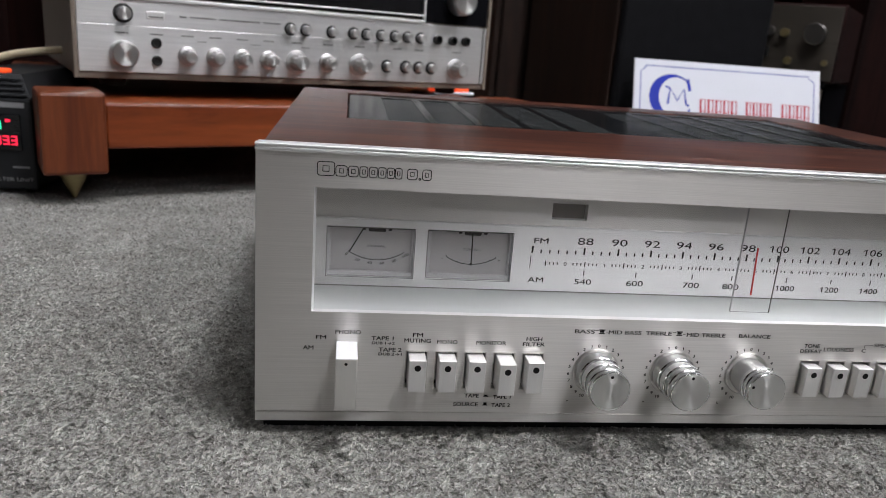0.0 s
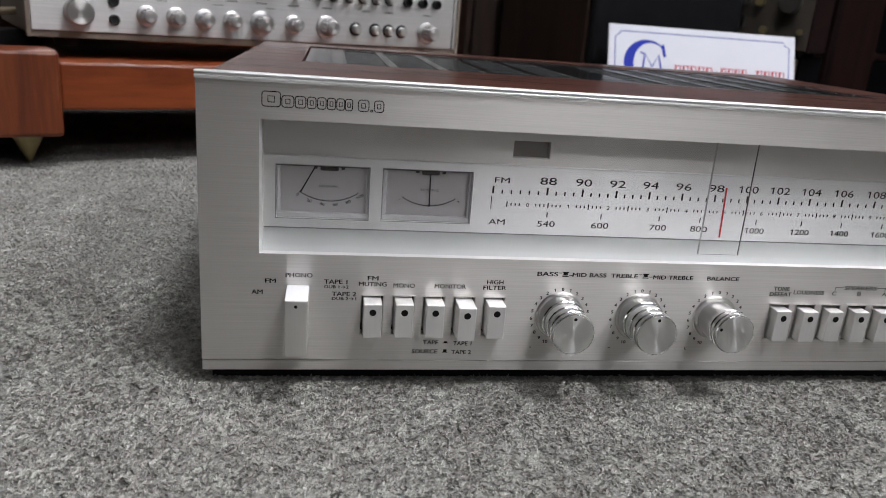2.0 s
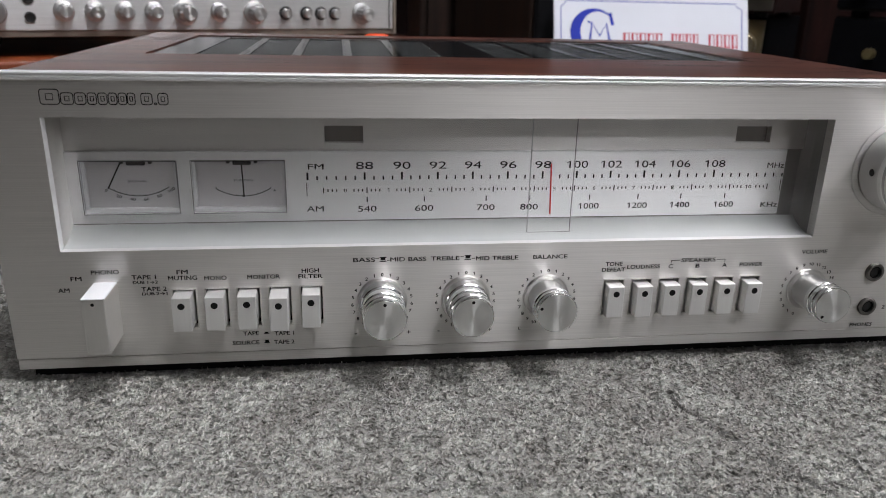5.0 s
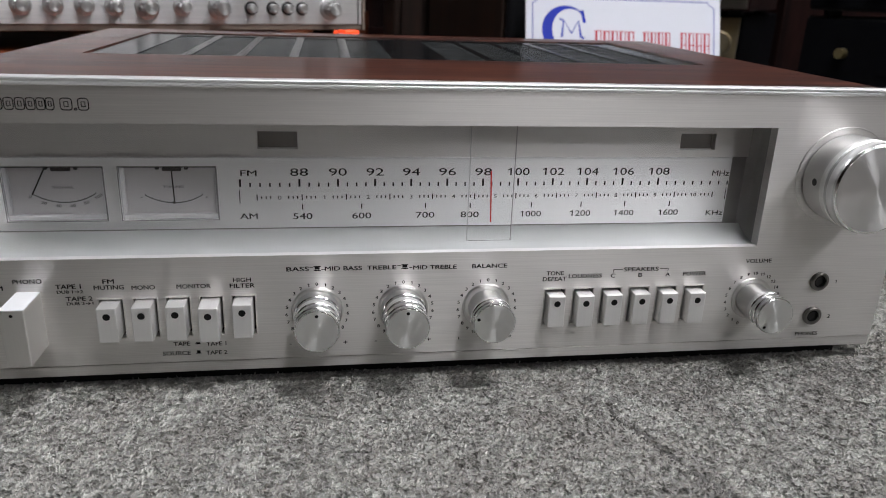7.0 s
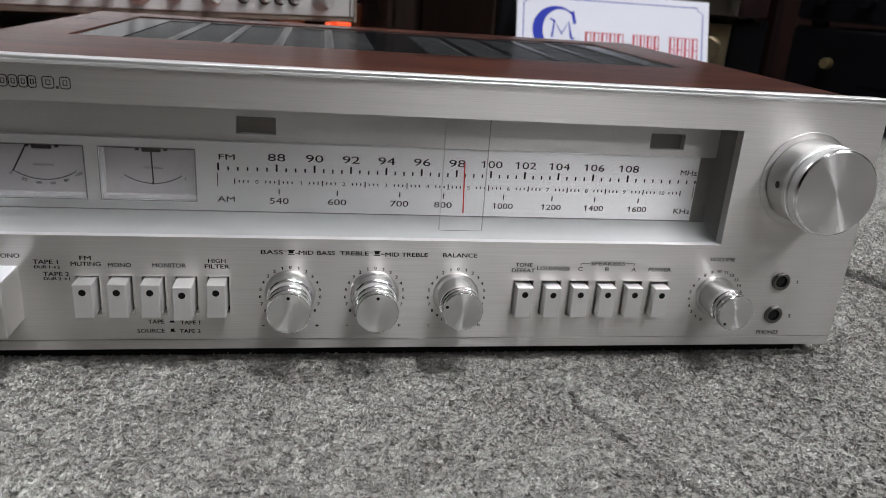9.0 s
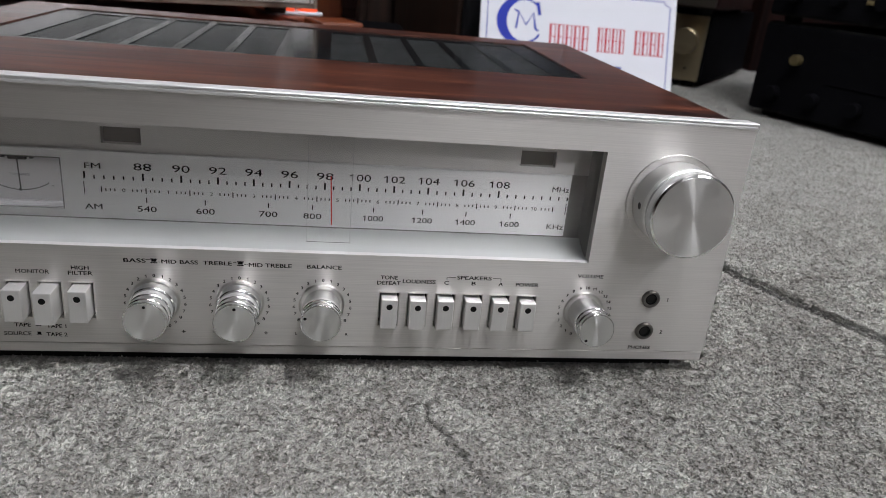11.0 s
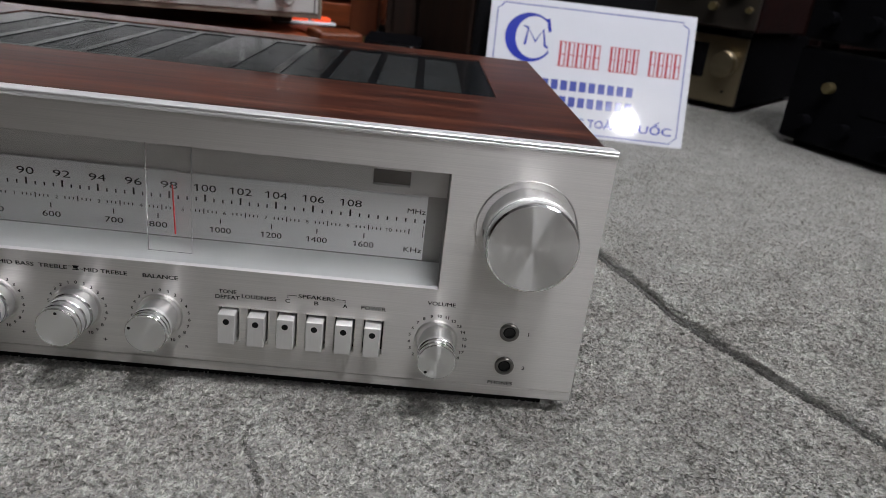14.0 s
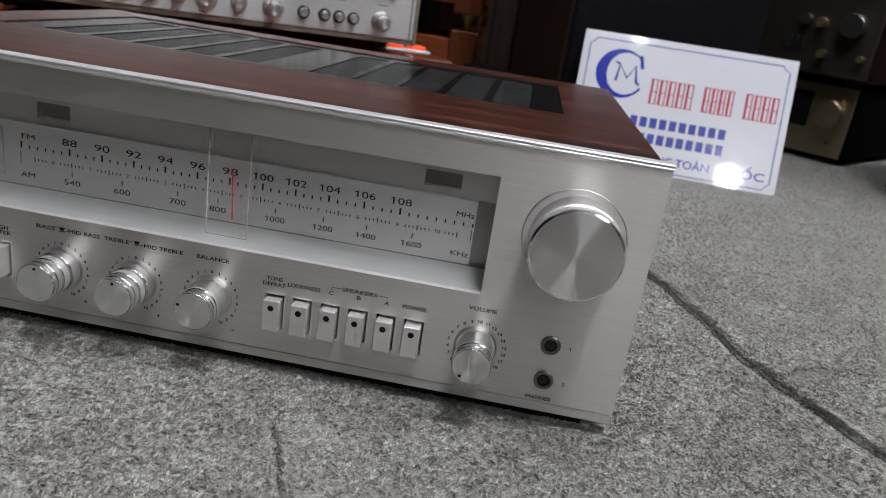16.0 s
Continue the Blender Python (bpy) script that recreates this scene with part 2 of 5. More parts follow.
TUFT = material("grey_carpet_tufts", (0.2, 0.2, 0.2), 0.95, 0.0, 0.08)
geo = TUFT.node_tree.nodes.new("ShaderNodeNewGeometry")
shade = ramp(TUFT, geo, "Random Per Island", [(0.0, (0.29, 0.285, 0.272)), (0.10, (0.335, 0.331, 0.318)), (0.25, (0.36, 0.338, 0.316)), (0.35, (0.350, 0.342, 0.325)), (0.6, (0.372, 0.368, 0.354)), (0.85, (0.40, 0.395, 0.377)), (1.0, (0.42, 0.415, 0.397))])
patch = nd(TUFT, "ShaderNodeTexNoise", Scale=26.0, Detail=3.0, Roughness=0.6)
clump = nd(TUFT, "ShaderNodeTexNoise", Scale=250.0, Detail=2.2, Roughness=0.6, Distortion=0.6)
for n in (patch, clump):
    wire(TUFT, coords(TUFT, (1, 1, 1)), "Vector", n, "Vector")
tone = ramp(TUFT, patch, "Fac", [(0.3, (0.80, 0.775, 0.765)), (0.7, (1.15, 1.165, 1.15))])
knot = ramp(TUFT, clump, "Fac", [(0.35, (0.48, 0.48, 0.473)), (0.50, (0.85, 0.857, 0.845)), (0.65, (1.16, 1.175, 1.155))])
colour = shade.outputs["Color"]
for layer in (tone, knot):
    tufted = TUFT.node_tree.nodes.new("ShaderNodeMix")
    tufted.data_type, tufted.blend_type = "RGBA", "MULTIPLY"
    tufted.inputs["Factor"].default_value = 1.0
    TUFT.node_tree.links.new(colour, tufted.inputs[6])
    TUFT.node_tree.links.new(layer.outputs["Color"], tufted.inputs[7])
    colour = tufted.outputs[2]
TUFT.node_tree.links.new(colour, bsdf(TUFT).inputs["Base Color"])
# fibres are round and fuzzy: their shading leans towards the upright
lean = nd(TUFT, "ShaderNodeVectorMath")
lean.operation = "ADD"
lean.inputs[1].default_value = (0.0, 0.0, 1.5)
wire(TUFT, geo, "Normal", lean, 0)
unit_length = nd(TUFT, "ShaderNodeVectorMath")
unit_length.operation = "NORMALIZE"
wire(TUFT, lean, "Vector", unit_length, 0)
wire(TUFT, unit_length, "Vector", bsdf(TUFT), "Normal")


# ---- mesh helpers ----
def flat_uv(bm):
    uv = bm.loops.layers.uv.verify()
    for f in bm.faces:
        n = f.normal
        for l in f.loops:
            c = l.vert.co
            l[uv].uv = (c.x, c.z) if abs(n.y) >= max(abs(n.x), abs(n.z)) else ((c.x, c.y) if abs(n.z) >= abs(n.x) else (c.y, c.z))


def part(name, bm, mat, parent=None, label="", m=None, smooth=False):
    bm.normal_update()
    flat_uv(bm)
    mesh = bpy.data.meshes.new(name)
    bm.to_mesh(mesh)
    bm.free()
    mesh.materials.append(mat)
    if smooth:
        mesh.shade_smooth()
    ob = new(name, mesh)
    ob.parent = parent
    if m is not None:
        ob.matrix_basis = m
    return tagged(ob, label)


def thing(name, label, category, m=None, group="", kind=""):
    ob = new(name)
    ob.empty_display_size = 0.05
    if m is not None:
        ob.matrix_basis = m
    return tagged(ob, label, category, group, kind)


def add_box(bm, x0, x1, y0, y1, z0, z1, bevel=0.0, seg=2):
    vs = bmesh.ops.create_cube(bm, size=1.0)["verts"]
    for v in vs:
        v.co = ((x0 + x1) / 2 + v.co.x * (x1 - x0), (y0 + y1) / 2 + v.co.y * (y1 - y0), (z0 + z1) / 2 + v.co.z * (z1 - z0))
    if bevel:
        es = list({e for v in vs for e in v.link_edges})
        bmesh.ops.bevel(bm, geom=es, offset=bevel, segments=seg, affect="EDGES", profile=0.5)
    return bm


def box(x0, x1, y0, y1, z0, z1, bevel=0.0, seg=2):
    return add_box(bmesh.new(), x0, x1, y0, y1, z0, z1, bevel, seg)


def add_lathe(bm, profile, segs=48, cx=0.0, cy=0.0):
    """Profile of (radius, height) turned round z."""
    rings = []
    for r, h in profile:
        if r < 1e-7:
            rings.append([bm.verts.new((cx, cy, h))])
        else:
            rings.append([bm.verts.new((cx + r * math.cos(2 * math.pi * k / segs), cy + r * math.sin(2 * math.pi * k / segs), h)) for k in range(segs)])
    for a, b in zip(rings, rings[1:]):
        for k in range(segs):
            j = (k + 1) % segs
            if len(a) == 1 and len(b) == 1:
                continue
            if len(a) == 1:
                bm.faces.new((a[0], b[j], b[k]))
            elif len(b) == 1:
                bm.faces.new((a[k], a[j], b[0]))
            else:
                bm.faces.new((a[k], a[j], b[j], b[k]))
    return bm


def lathe(profile, segs=48):
    bm = add_lathe(bmesh.new(), profile, segs)
    bmesh.ops.recalc_face_normals(bm, faces=bm.faces)
    return bm


def plate(x0, x1, z0, z1, y0, y1, holes, rounds=()):
    """A plate with rectangular holes, front at y0, back at y1."""
    xs = sorted({x0, x1, *(h[0] for h in holes), *(h[1] for h in holes)})
    zs = sorted({z0, z1, *(h[2] for h in holes), *(h[3] for h in holes)})
    bm = bmesh.new()
    at = {}

    def v(i, k, y):
        if (i, k, y) not in at:
            at[i, k, y] = bm.verts.new((xs[i], y, zs[k]))
        return at[i, k, y]

    solid = {(i, k) for i in range(len(xs) - 1) for k in range(len(zs) - 1)
             if not any(h[0] - 1e-6 < (xs[i] + xs[i + 1]) / 2 < h[1] + 1e-6 and h[2] - 1e-6 < (zs[k] + zs[k + 1]) / 2 < h[3] + 1e-6 for h in holes)}
    for i, k in solid:
        bm.faces.new((v(i, k, y0), v(i + 1, k, y0), v(i + 1, k + 1, y0), v(i, k + 1, y0)))
        bm.faces.new((v(i, k, y1), v(i, k + 1, y1), v(i + 1, k + 1, y1), v(i + 1, k, y1)))
        for di, dk, a, b in ((-1, 0, (0, 0), (0, 1)), (1, 0, (1, 1), (1, 0)), (0, -1, (1, 0), (0, 0)), (0, 1, (0, 1), (1, 1))):
            if (i + di, k + dk) not in solid:
                p, q = (i + a[0], k + a[1]), (i + b[0], k + b[1])
                bm.faces.new((v(*p, y0), v(*q, y0), v(*q, y1), v(*p, y1)))
    bmesh.ops.recalc_face_normals(bm, faces=bm.faces)
    return bm


def quad(bm, x0, x1, z0, z1, y):
    bm.faces.new([bm.verts.new(p) for p in ((x0, y, z0), (x1, y, z0), (x1, y, z1), (x0, y, z1))])


def stroke(bm, pts, width, y):
    """A flat line of even width through points (x, z) at depth y."""
    pts = [Vector(p) for p in pts]
    left, right = [], []
    for i, p in enumerate(pts):
        a = pts[max(0, i - 1)]
        b = pts[min(len(pts) - 1, i + 1)]
        d = (b - a).normalized() * width / 2
        left.append(bm.verts.new((p.x - d.y, y, p.y + d.x)))
        right.append(bm.verts.new((p.x + d.y, y, p.y - d.x)))
    for i in range(len(pts) - 1):
        bm.faces.new((right[i], right[i + 1], left[i + 1], left[i]))


GLYPHS = {}


def glyph_span(text):
    """Left, right and top of a text's outline."""
    cu = bpy.data.curves.new("letters", "FONT")
    cu.body = text
    ob = bpy.data.objects.new("letters", cu)
    co = [v.co for v in ob.to_mesh().vertices]
    span = min(c.x for c in co), max(c.x for c in co), max(c.y for c in co)
    ob.to_mesh_clear()
    bpy.data.objects.remove(ob)
    bpy.data.curves.remove(cu)
    return span


def letters(text, weight=0.018):
    """Flat outlines of a text: points, faces, width and height, from x 0, baseline 0."""
    if (text, weight) not in GLYPHS:
        cu = bpy.data.curves.new("letters", "FONT")
        cu.body = text
        cu.resolution_u = 3
        ob = bpy.data.objects.new("letters", cu)
        me = ob.to_mesh()
        vs = [(v.co.x, v.co.y) for v in me.vertices]
        fs = [tuple(p.vertices) for p in me.polygons]
        if "1" in text and len(text) < 5:
            for at in [i for i, c in enumerate(text) if c == "1"]:
                stem, right = glyph_span("1"), glyph_span(text[:at] + "1")[1]
                left, top = right - (stem[1] - stem[0]), stem[2]
                k = len(vs)
                vs += [(left + 0.01, top), (left - 0.15, top - 0.12), (left - 0.15, top - 0.205), (left + 0.01, top - 0.115)]
                fs.append((k, k + 1, k + 2, k + 3))
        ob.to_mesh_clear()
        bpy.data.objects.remove(ob)
        bpy.data.curves.remove(cu)
        GLYPHS[text, weight] = (vs, fs)
    return GLYPHS[text, weight]


def add_text(bm, text, xc, zc, height, y, width=0.0, spread=1.25, turn=0.0, weight=0.018):
    """Letters centred at (xc, zc), facing -y; width fits the text to a length."""
    vs, fs = letters(text, weight)
    xs, zs = [v[0] for v in vs], [v[1] for v in vs]
    w, x0, z0 = max(xs) - min(xs), min(xs), min(zs)
    s = height / 0.73
    k = width / w if width else s * spread
    zm = 0.365 if any(c.isalnum() for c in text) else (max(zs) + z0) / 2
    ca, sa = math.cos(turn), math.sin(turn)
    for n, (du, dv) in enumerate(((-1, 0), (1, 0), (0, -1), (0, 1))):
        made = []
        for a, b in vs:
            p, q = (a - x0 - w / 2 + du * weight) * k, (b - zm + dv * weight * 0.7) * s
            made.append(bm.verts.new((xc + p * ca + q * sa, y - n * 0.000006, zc - p * sa + q * ca)))
        for f in fs:
            bm.faces.new([made[i] for i in f])


def face_front(bm):
    """Turn all flat faces towards -y."""
    bm.normal_update()
    bmesh.ops.reverse_faces(bm, faces=[f for f in bm.faces if f.normal.y > 0])
    return bm

# ---- carpet ----
SEAM_Y = [-2.0, -0.20, 0.018, 0.061, 0.110, 0.150, 0.205, 0.264, 0.310, 0.37, 0.45, 0.60, 0.80, 3.0]
SEAM_X = [1.20, 0.76, 0.665, 0.637, 0.611, 0.595, 0.581, 0.560, 0.538, 0.50, 0.47, 0.44, 0.43, 0.42]
FOLD_X, FOLD_Y = [0.319, 0.323, 0.331, 0.339, 0.355], [-0.050, -0.058, -0.076, -0.097, -0.122]


def soft(a, b, v):
    k = np.clip((v - a) / (b - a), 0, 1)
    return k * k * (3 - 2 * k)


def ground_height(x, y, lapped=True):
    """Height of the felt: the far piece lies over the near one and ends in a soft edge; one short raised fold."""
    side = (x - np.interp(y, SEAM_Y, SEAM_X)) * 0.9 + 0.0012 * np.sin(y * 61) + 0.0008 * np.sin(y * 143)
    over = soft(-0.0010, 0.0040, side) if lapped else 0 * side
    rise = 0.0015 + 0.0018 * soft(-0.03, 0.10, y)
    lap = (rise * over + 0.0005 * np.exp(-((side - 0.014) / 0.008) ** 2) * over) - 0.0023 * soft(-0.014, -0.0005, side) * (1 - over)
    wave = 0.0012 * np.sin(x * 23 + 1.1 * np.sin(y * 17)) * np.sin(y * 19 + 0.7)
    fx = np.interp(-y, [-v for v in FOLD_Y], FOLD_X)
    inside = soft(-0.130, -0.118, y) * (1 - soft(-0.046, -0.036, y))
    away = x - fx
    fold = inside * (0.5 * (1 + np.tanh(away / 0.0012)) * 0.0016 * np.exp(-np.maximum(away, 0) / 0.012) - 0.0026 * np.exp(-((away + 0.0006) / 0.0012) ** 2))
    keep = 1 - soft(0.0, 0.03, np.minimum.reduce([x + 0.03, 0.52 - x, y + 0.02, 0.40 - y]))
    far = 1 - soft(0.8, 1.2, np.hypot(x - 0.25, y - 0.2))
    return (lap + (wave + fold) * far) * keep


def grid_mesh(name, xs, ys, drop, mat):
    X, Y = np.meshgrid(xs, ys)
    Z = ground_height(X, Y, False) - drop
    nx, ny = len(xs), len(ys)
    co = np.stack([X.ravel(), Y.ravel(), Z.ravel()], 1)
    i = np.arange(nx * ny).reshape(ny, nx)
    f = np.stack([i[:-1, :-1].ravel(), i[:-1, 1:].ravel(), i[1:, 1:].ravel(), i[1:, :-1].ravel()], 1)
    me = bpy.data.meshes.new(name)
    me.from_pydata(co.tolist(), [], f.tolist())
    me.materials.append(mat)
    me.shade_smooth()
    return new(name, me)


def steps(*spans):
    out = []
    for a, b, d in spans:
        out += list(np.arange(a, b - 1e-9, d))
    return np.array(out + [spans[-1][1]])


ground = grid_mesh("ground", steps((-4.0, -0.6, 0.4), (-0.6, 0.30, 0.006), (0.30, 0.37, 0.0008), (0.37, 1.2, 0.006), (1.2, 5.0, 0.4)), steps((-6.5, -0.4, 0.5), (-0.4, -0.14, 0.004), (-0.14, -0.04, 0.002), (-0.04, 0.5, 0.004), (0.5, 1.3, 0.008), (1.3, 7.0, 0.5)), 0.0035, FELT)
ground.data.materials.append(UNSEENFLOOR)
ground.data.materials.append(SHADEFELT)
for p in ground.data.polygons:
    # unseen ground in front is made dark to dim the panel's reflections
    p.material_index = 1 if p.center.y < -0.33 else 0
    # crease floor: its shade is put into a darker felt colour
    if -0.122 < p.center.y < -0.044 and abs(p.center.x - np.interp(-p.center.y, [-v for v in FOLD_Y], FOLD_X) + 0.0006) < 0.0005:
        p.material_index = 2
tagged(ground, "grey speckled felt carpet, laid in two lapping pieces", "carpet", kind="structure")


def lapping_sheet(name, ys, mat):
    """The far piece of felt, cut along the seam, with a rounded lip."""
    lip = [(0.0004, -0.006), (0.0, 0.0), (0.001, 0.0), (0.0022, 0.0), (0.004, 0.0)] + [(u, 0.0) for u in [0.006, 0.009] + [0.012 + 0.011 * i for i in range(68)] + [0.9, 1.2, 2.4, 4.0]]
    co = []
    for y in ys:
        x = np.interp(y, SEAM_Y, SEAM_X) - 0.0013 * math.sin(y * 61) - 0.0009 * math.sin(y * 143)
        for u, d in lip:
            co.append((x + u, y, float(ground_height(np.array(x + max(u, 0.0005)), np.array(y))) - 0.0035 + d))
    n, k = len(lip), len(ys)
    f = [(r * n + c, r * n + c + 1, (r + 1) * n + c + 1, (r + 1) * n + c) for r in range(k - 1) for c in range(n - 1)]
    me = bpy.data.meshes.new(name)
    me.from_pydata(co, [], f)
    me.materials.append(mat)
    me.materials.append(SHADEFELT)
    # cut face of the lip is coloured darker for the shade under it
    for p in me.polygons:
        p.material_index = 1 if p.index % (n - 1) < 1 else 0
    me.shade_smooth()
    return new(name, me)


carpet_piece = lapping_sheet("carpet_piece", steps((-0.33, 0.9, 0.004), (0.9, 3.0, 0.3)), FELT)
tagged(carpet_piece, "second piece of grey felt lapping over the first", "carpet", kind="structure")


def tufts(name, spans, seed):
    """Short bent fibres: two triangles each, lying in all directions."""
    rng = np.random.default_rng(seed)
    cx, cy = [], []
    for x0, x1, y0, y1, pitch in spans:
        n = int((x1 - x0) * (y1 - y0) / pitch**2)
        cx.append(rng.uniform(x0, x1, n))
        cy.append(rng.uniform(y0, y1, n) + rng.normal(0, 0.05 if pitch > 0.0015 else 0.03, n))
    x, y = np.concatenate(cx), np.concatenate(cy)
    # more fibres along the lapping edge
    by = rng.uniform(-0.3, 0.62, 34000)
    x, y = np.append(x, np.interp(by, SEAM_Y, SEAM_X) + rng.choice([-1, 1], len(by)) * rng.uniform(0.002, 0.008, len(by)) + 0.001), np.append(y, by)
    under = (x > 0.008) & (x < 0.482) & (y > 0.008) & (y < 0.33)
    side = (x - np.interp(y, SEAM_Y, SEAM_X)) * 0.9 + 0.0012 * np.sin(y * 61) + 0.0008 * np.sin(y * 143)
    gap = (side > -0.0002 - rng.uniform(0, 0.0007, len(x))) & (side < rng.uniform(-0.0012, 0.0004, len(x)))
    fx = np.interp(-y, [-v for v in FOLD_Y], FOLD_X)
    gap |= (np.abs(x - fx + 0.0006) < rng.uniform(-0.0006, 0.0008, len(x))) & (y > -0.125) & (y < -0.042)
    x, y = x[~under & ~gap], y[~under & ~gap]
    z, a = ground_height(x, y) - 0.0035, rng.uniform(0, 2 * np.pi, len(x))
    # fibres standing out of the cut edge
    ey = rng.uniform(-0.3, 0.62, 7000)
    ex = np.interp(ey, SEAM_Y, SEAM_X) - 0.0013 * np.sin(ey * 61) - 0.0009 * np.sin(ey * 143) + 0.0006
    ez = ground_height(ex + 0.003, ey) - 0.0030 - rng.uniform(0.0, 0.0016, len(ey))
    x, y, z, a = np.append(x, ex), np.append(y, ey), np.append(z, ez), np.append(a, rng.uniform(0.55 * np.pi, 1.45 * np.pi, len(ey)))
    n = len(x)
    length, width = rng.uniform(0.0018, 0.0042, n), rng.uniform(0.00018, 0.00042, n)
    rise = rng.uniform(0.1, 0.6, n)
    dx, dy, up = np.cos(a) * length * (1 - rise * 0.5), np.sin(a) * length * (1 - rise * 0.5), length * rise
    px, py = -np.sin(a) * width / 2, np.cos(a) * width / 2
    p0 = np.stack([x - px, y - py, z], 1)
    p1 = np.stack([x + px, y + py, z], 1)
    p2 = np.stack([x + dx * 0.5 + px, y + dy * 0.5 + py, z + up], 1)
    p3 = np.stack([x + dx - px * 0.3, y + dy - py * 0.3, z + up * 0.75], 1)
    co = np.stack([p0, p1, p2, p3], 1).reshape(-1, 3)
    k = np.arange(n) * 4
    tri = np.stack([k, k + 1, k + 2, k, k + 2, k + 3], 1).ravel()
    me = bpy.data.meshes.new(name)
    me.vertices.add(4 * n)
    me.vertices.foreach_set("co", co.ravel())
    me.loops.add(6 * n)
    me.loops.foreach_set("vertex_index", tri)
    me.polygons.add(2 * n)
    me.polygons.foreach_set("loop_start", np.arange(2 * n) * 3)
    me.polygons.foreach_set("loop_total", np.full(2 * n, 3))
    me.update(calc_edges=True)
    me.materials.append(TUFT)
    return new(name, me)


fibres = tufts("carpet_fibres", [(-0.36, 0.9, -0.21, 0.15, 0.00076), (-0.6, 1.15, 0.14, 0.33, 0.0013), (-0.6, 1.15, 0.33, 0.6, 0.0020), (-0.6, -0.36, -0.1, 0.15, 0.0018), (0.9, 1.15, -0.1, 0.15, 0.0018), (-0.6, 1.25, 0.6, 1.2, 0.0030)], 4)
tagged(fibres, "short grey, white and charcoal felt fibres of the carpet", "carpet", kind="stuff")

# ---- room ----
part("ceiling", box(-4, 5, -6.5, 7, 2.45, 2.55), CEILING)
for name, b, mat in (("wall_south", (-4, 5, -6.6, -6.5, -0.1, 2.45), WALL), ("wall_north", (-4, 5, 7.0, 7.1, -0.1, 2.45), DARKWALL),
                     ("wall_west", (-2.1, -2.0, -6.6, 7.1, -0.1, 2.45), DARKWALL), ("wall_east", (5, 5.1, -6.6, 7.1, -0.1, 2.45), WALL)):
    tagged(part(name, box(*b), mat), "plain shop wall", "wall", kind="structure")
tagged(bpy.data.objects["ceiling"], "plain white ceiling", "ceiling", kind="structure")
for (x, y, r, s), glow in zip(LAMPS, LAMPGLOW):
    lamp = thing("ceiling_lamp", "unseen round white ceiling lamp, lit", "lamp", pose(x, y, 2.45), "ceiling lamps")
    part("housing", lathe([(0, 0), (r * 1.15, 0), (r * 1.15, -0.03), (r * 1.02, -0.035), (r * 1.0, -0.02), (0, -0.02)]), CEILING, lamp)
    if r < 0.1:
        part("bulb", lathe([(0, -0.02 - r * 2.1)] + [(r * math.sin(math.radians(a)), -0.02 - r * 1.1 - r * math.cos(math.radians(a))) for a in range(15, 166, 15)] + [(0, -0.02 - r * 0.1)], 24), glow, lamp, "glowing round bulb", smooth=True)
        continue
    part("diffuser", lathe([(0, -0.03), (r * 0.7, -0.03), (r * 0.99, -0.024), (r * 0.99, -0.0205), (0, -0.0205)]), glow, lamp)

# ---- stereo receiver ----
W, TOP, BOT, PX = 0.49, 0.150, 0.005, -0.0024
receiver = thing("stereo_receiver", "vintage silver stereo receiver with rosewood cabinet on grey carpet", "receiver")
LEFT_KEYS = [(0.0795, -0.0095), (0.0950, -0.0095), (0.1103, -0.0095), (0.1257, -0.0125), (0.1412, -0.0095)]
RIGHT_KEYS = [(0.2994 + 0.01544 * i, d) for i, d in enumerate((-0.006, -0.0065, -0.006, -0.006, -0.006, -0.0065))]
WIN = (0.0250, 0.4092, 0.0665, 0.1300)
holes = [WIN] + [(x - 0.0058, x + 0.0060, 0.0249, 0.0463) for x, _ in LEFT_KEYS] + [(x - 0.0058, x + 0.0060, 0.0243, 0.0453) for x, _ in RIGHT_KEYS]
part("front_panel", plate(PX, W, BOT + 0.0060, TOP - 0.0036, 0.0, 0.006, holes), PANEL, receiver, "brushed champagne aluminium front panel")
part("bottom_trim", box(PX, W, 0.0004, 0.006, BOT, BOT + 0.0055, 0.0004), PANEL, receiver)
part("top_trim", box(PX - 0.0006, W + 0.0006, -0.0008, 0.0046, TOP - 0.0013, TOP, 0.0006, 3), TRIM, receiver, "bright bare aluminium top edge")
part("trim_bead", box(PX - 0.0005, W + 0.0005, -0.0007, 0.0040, TOP - 0.0035, TOP - 0.0017, 0.0006, 3), TRIM, receiver, "second bright bead below the top edge")
part("trim_groove", box(PX, W, -0.0002, 0.0059, TOP - 0.0036, TOP - 0.0006), EDGE, receiver)
part("top_lip", box(PX, W, 0.0061, 0.0108, TOP - 0.0035, TOP - 0.0004, 0.0005), TRIM, receiver)
part("base_skirt", box(0.001, W - 0.014, 0.0090, 0.0279, -0.003, 0.0062, 0.0005), STEEL, receiver, "black recessed base")
part("chassis", box(0.004, W - 0.006, 0.028, 0.352, 0.006, 0.05, 0.001), STEEL, receiver)
for x in (0.05, 0.44):
    for y in (0.05, 0.32):
        part("foot", lathe([(0, -0.003), (0.012, -0.003), (0.013, 0.006), (0, 0.006)], 20), STEEL, receiver, m=pose(x, y, 0))

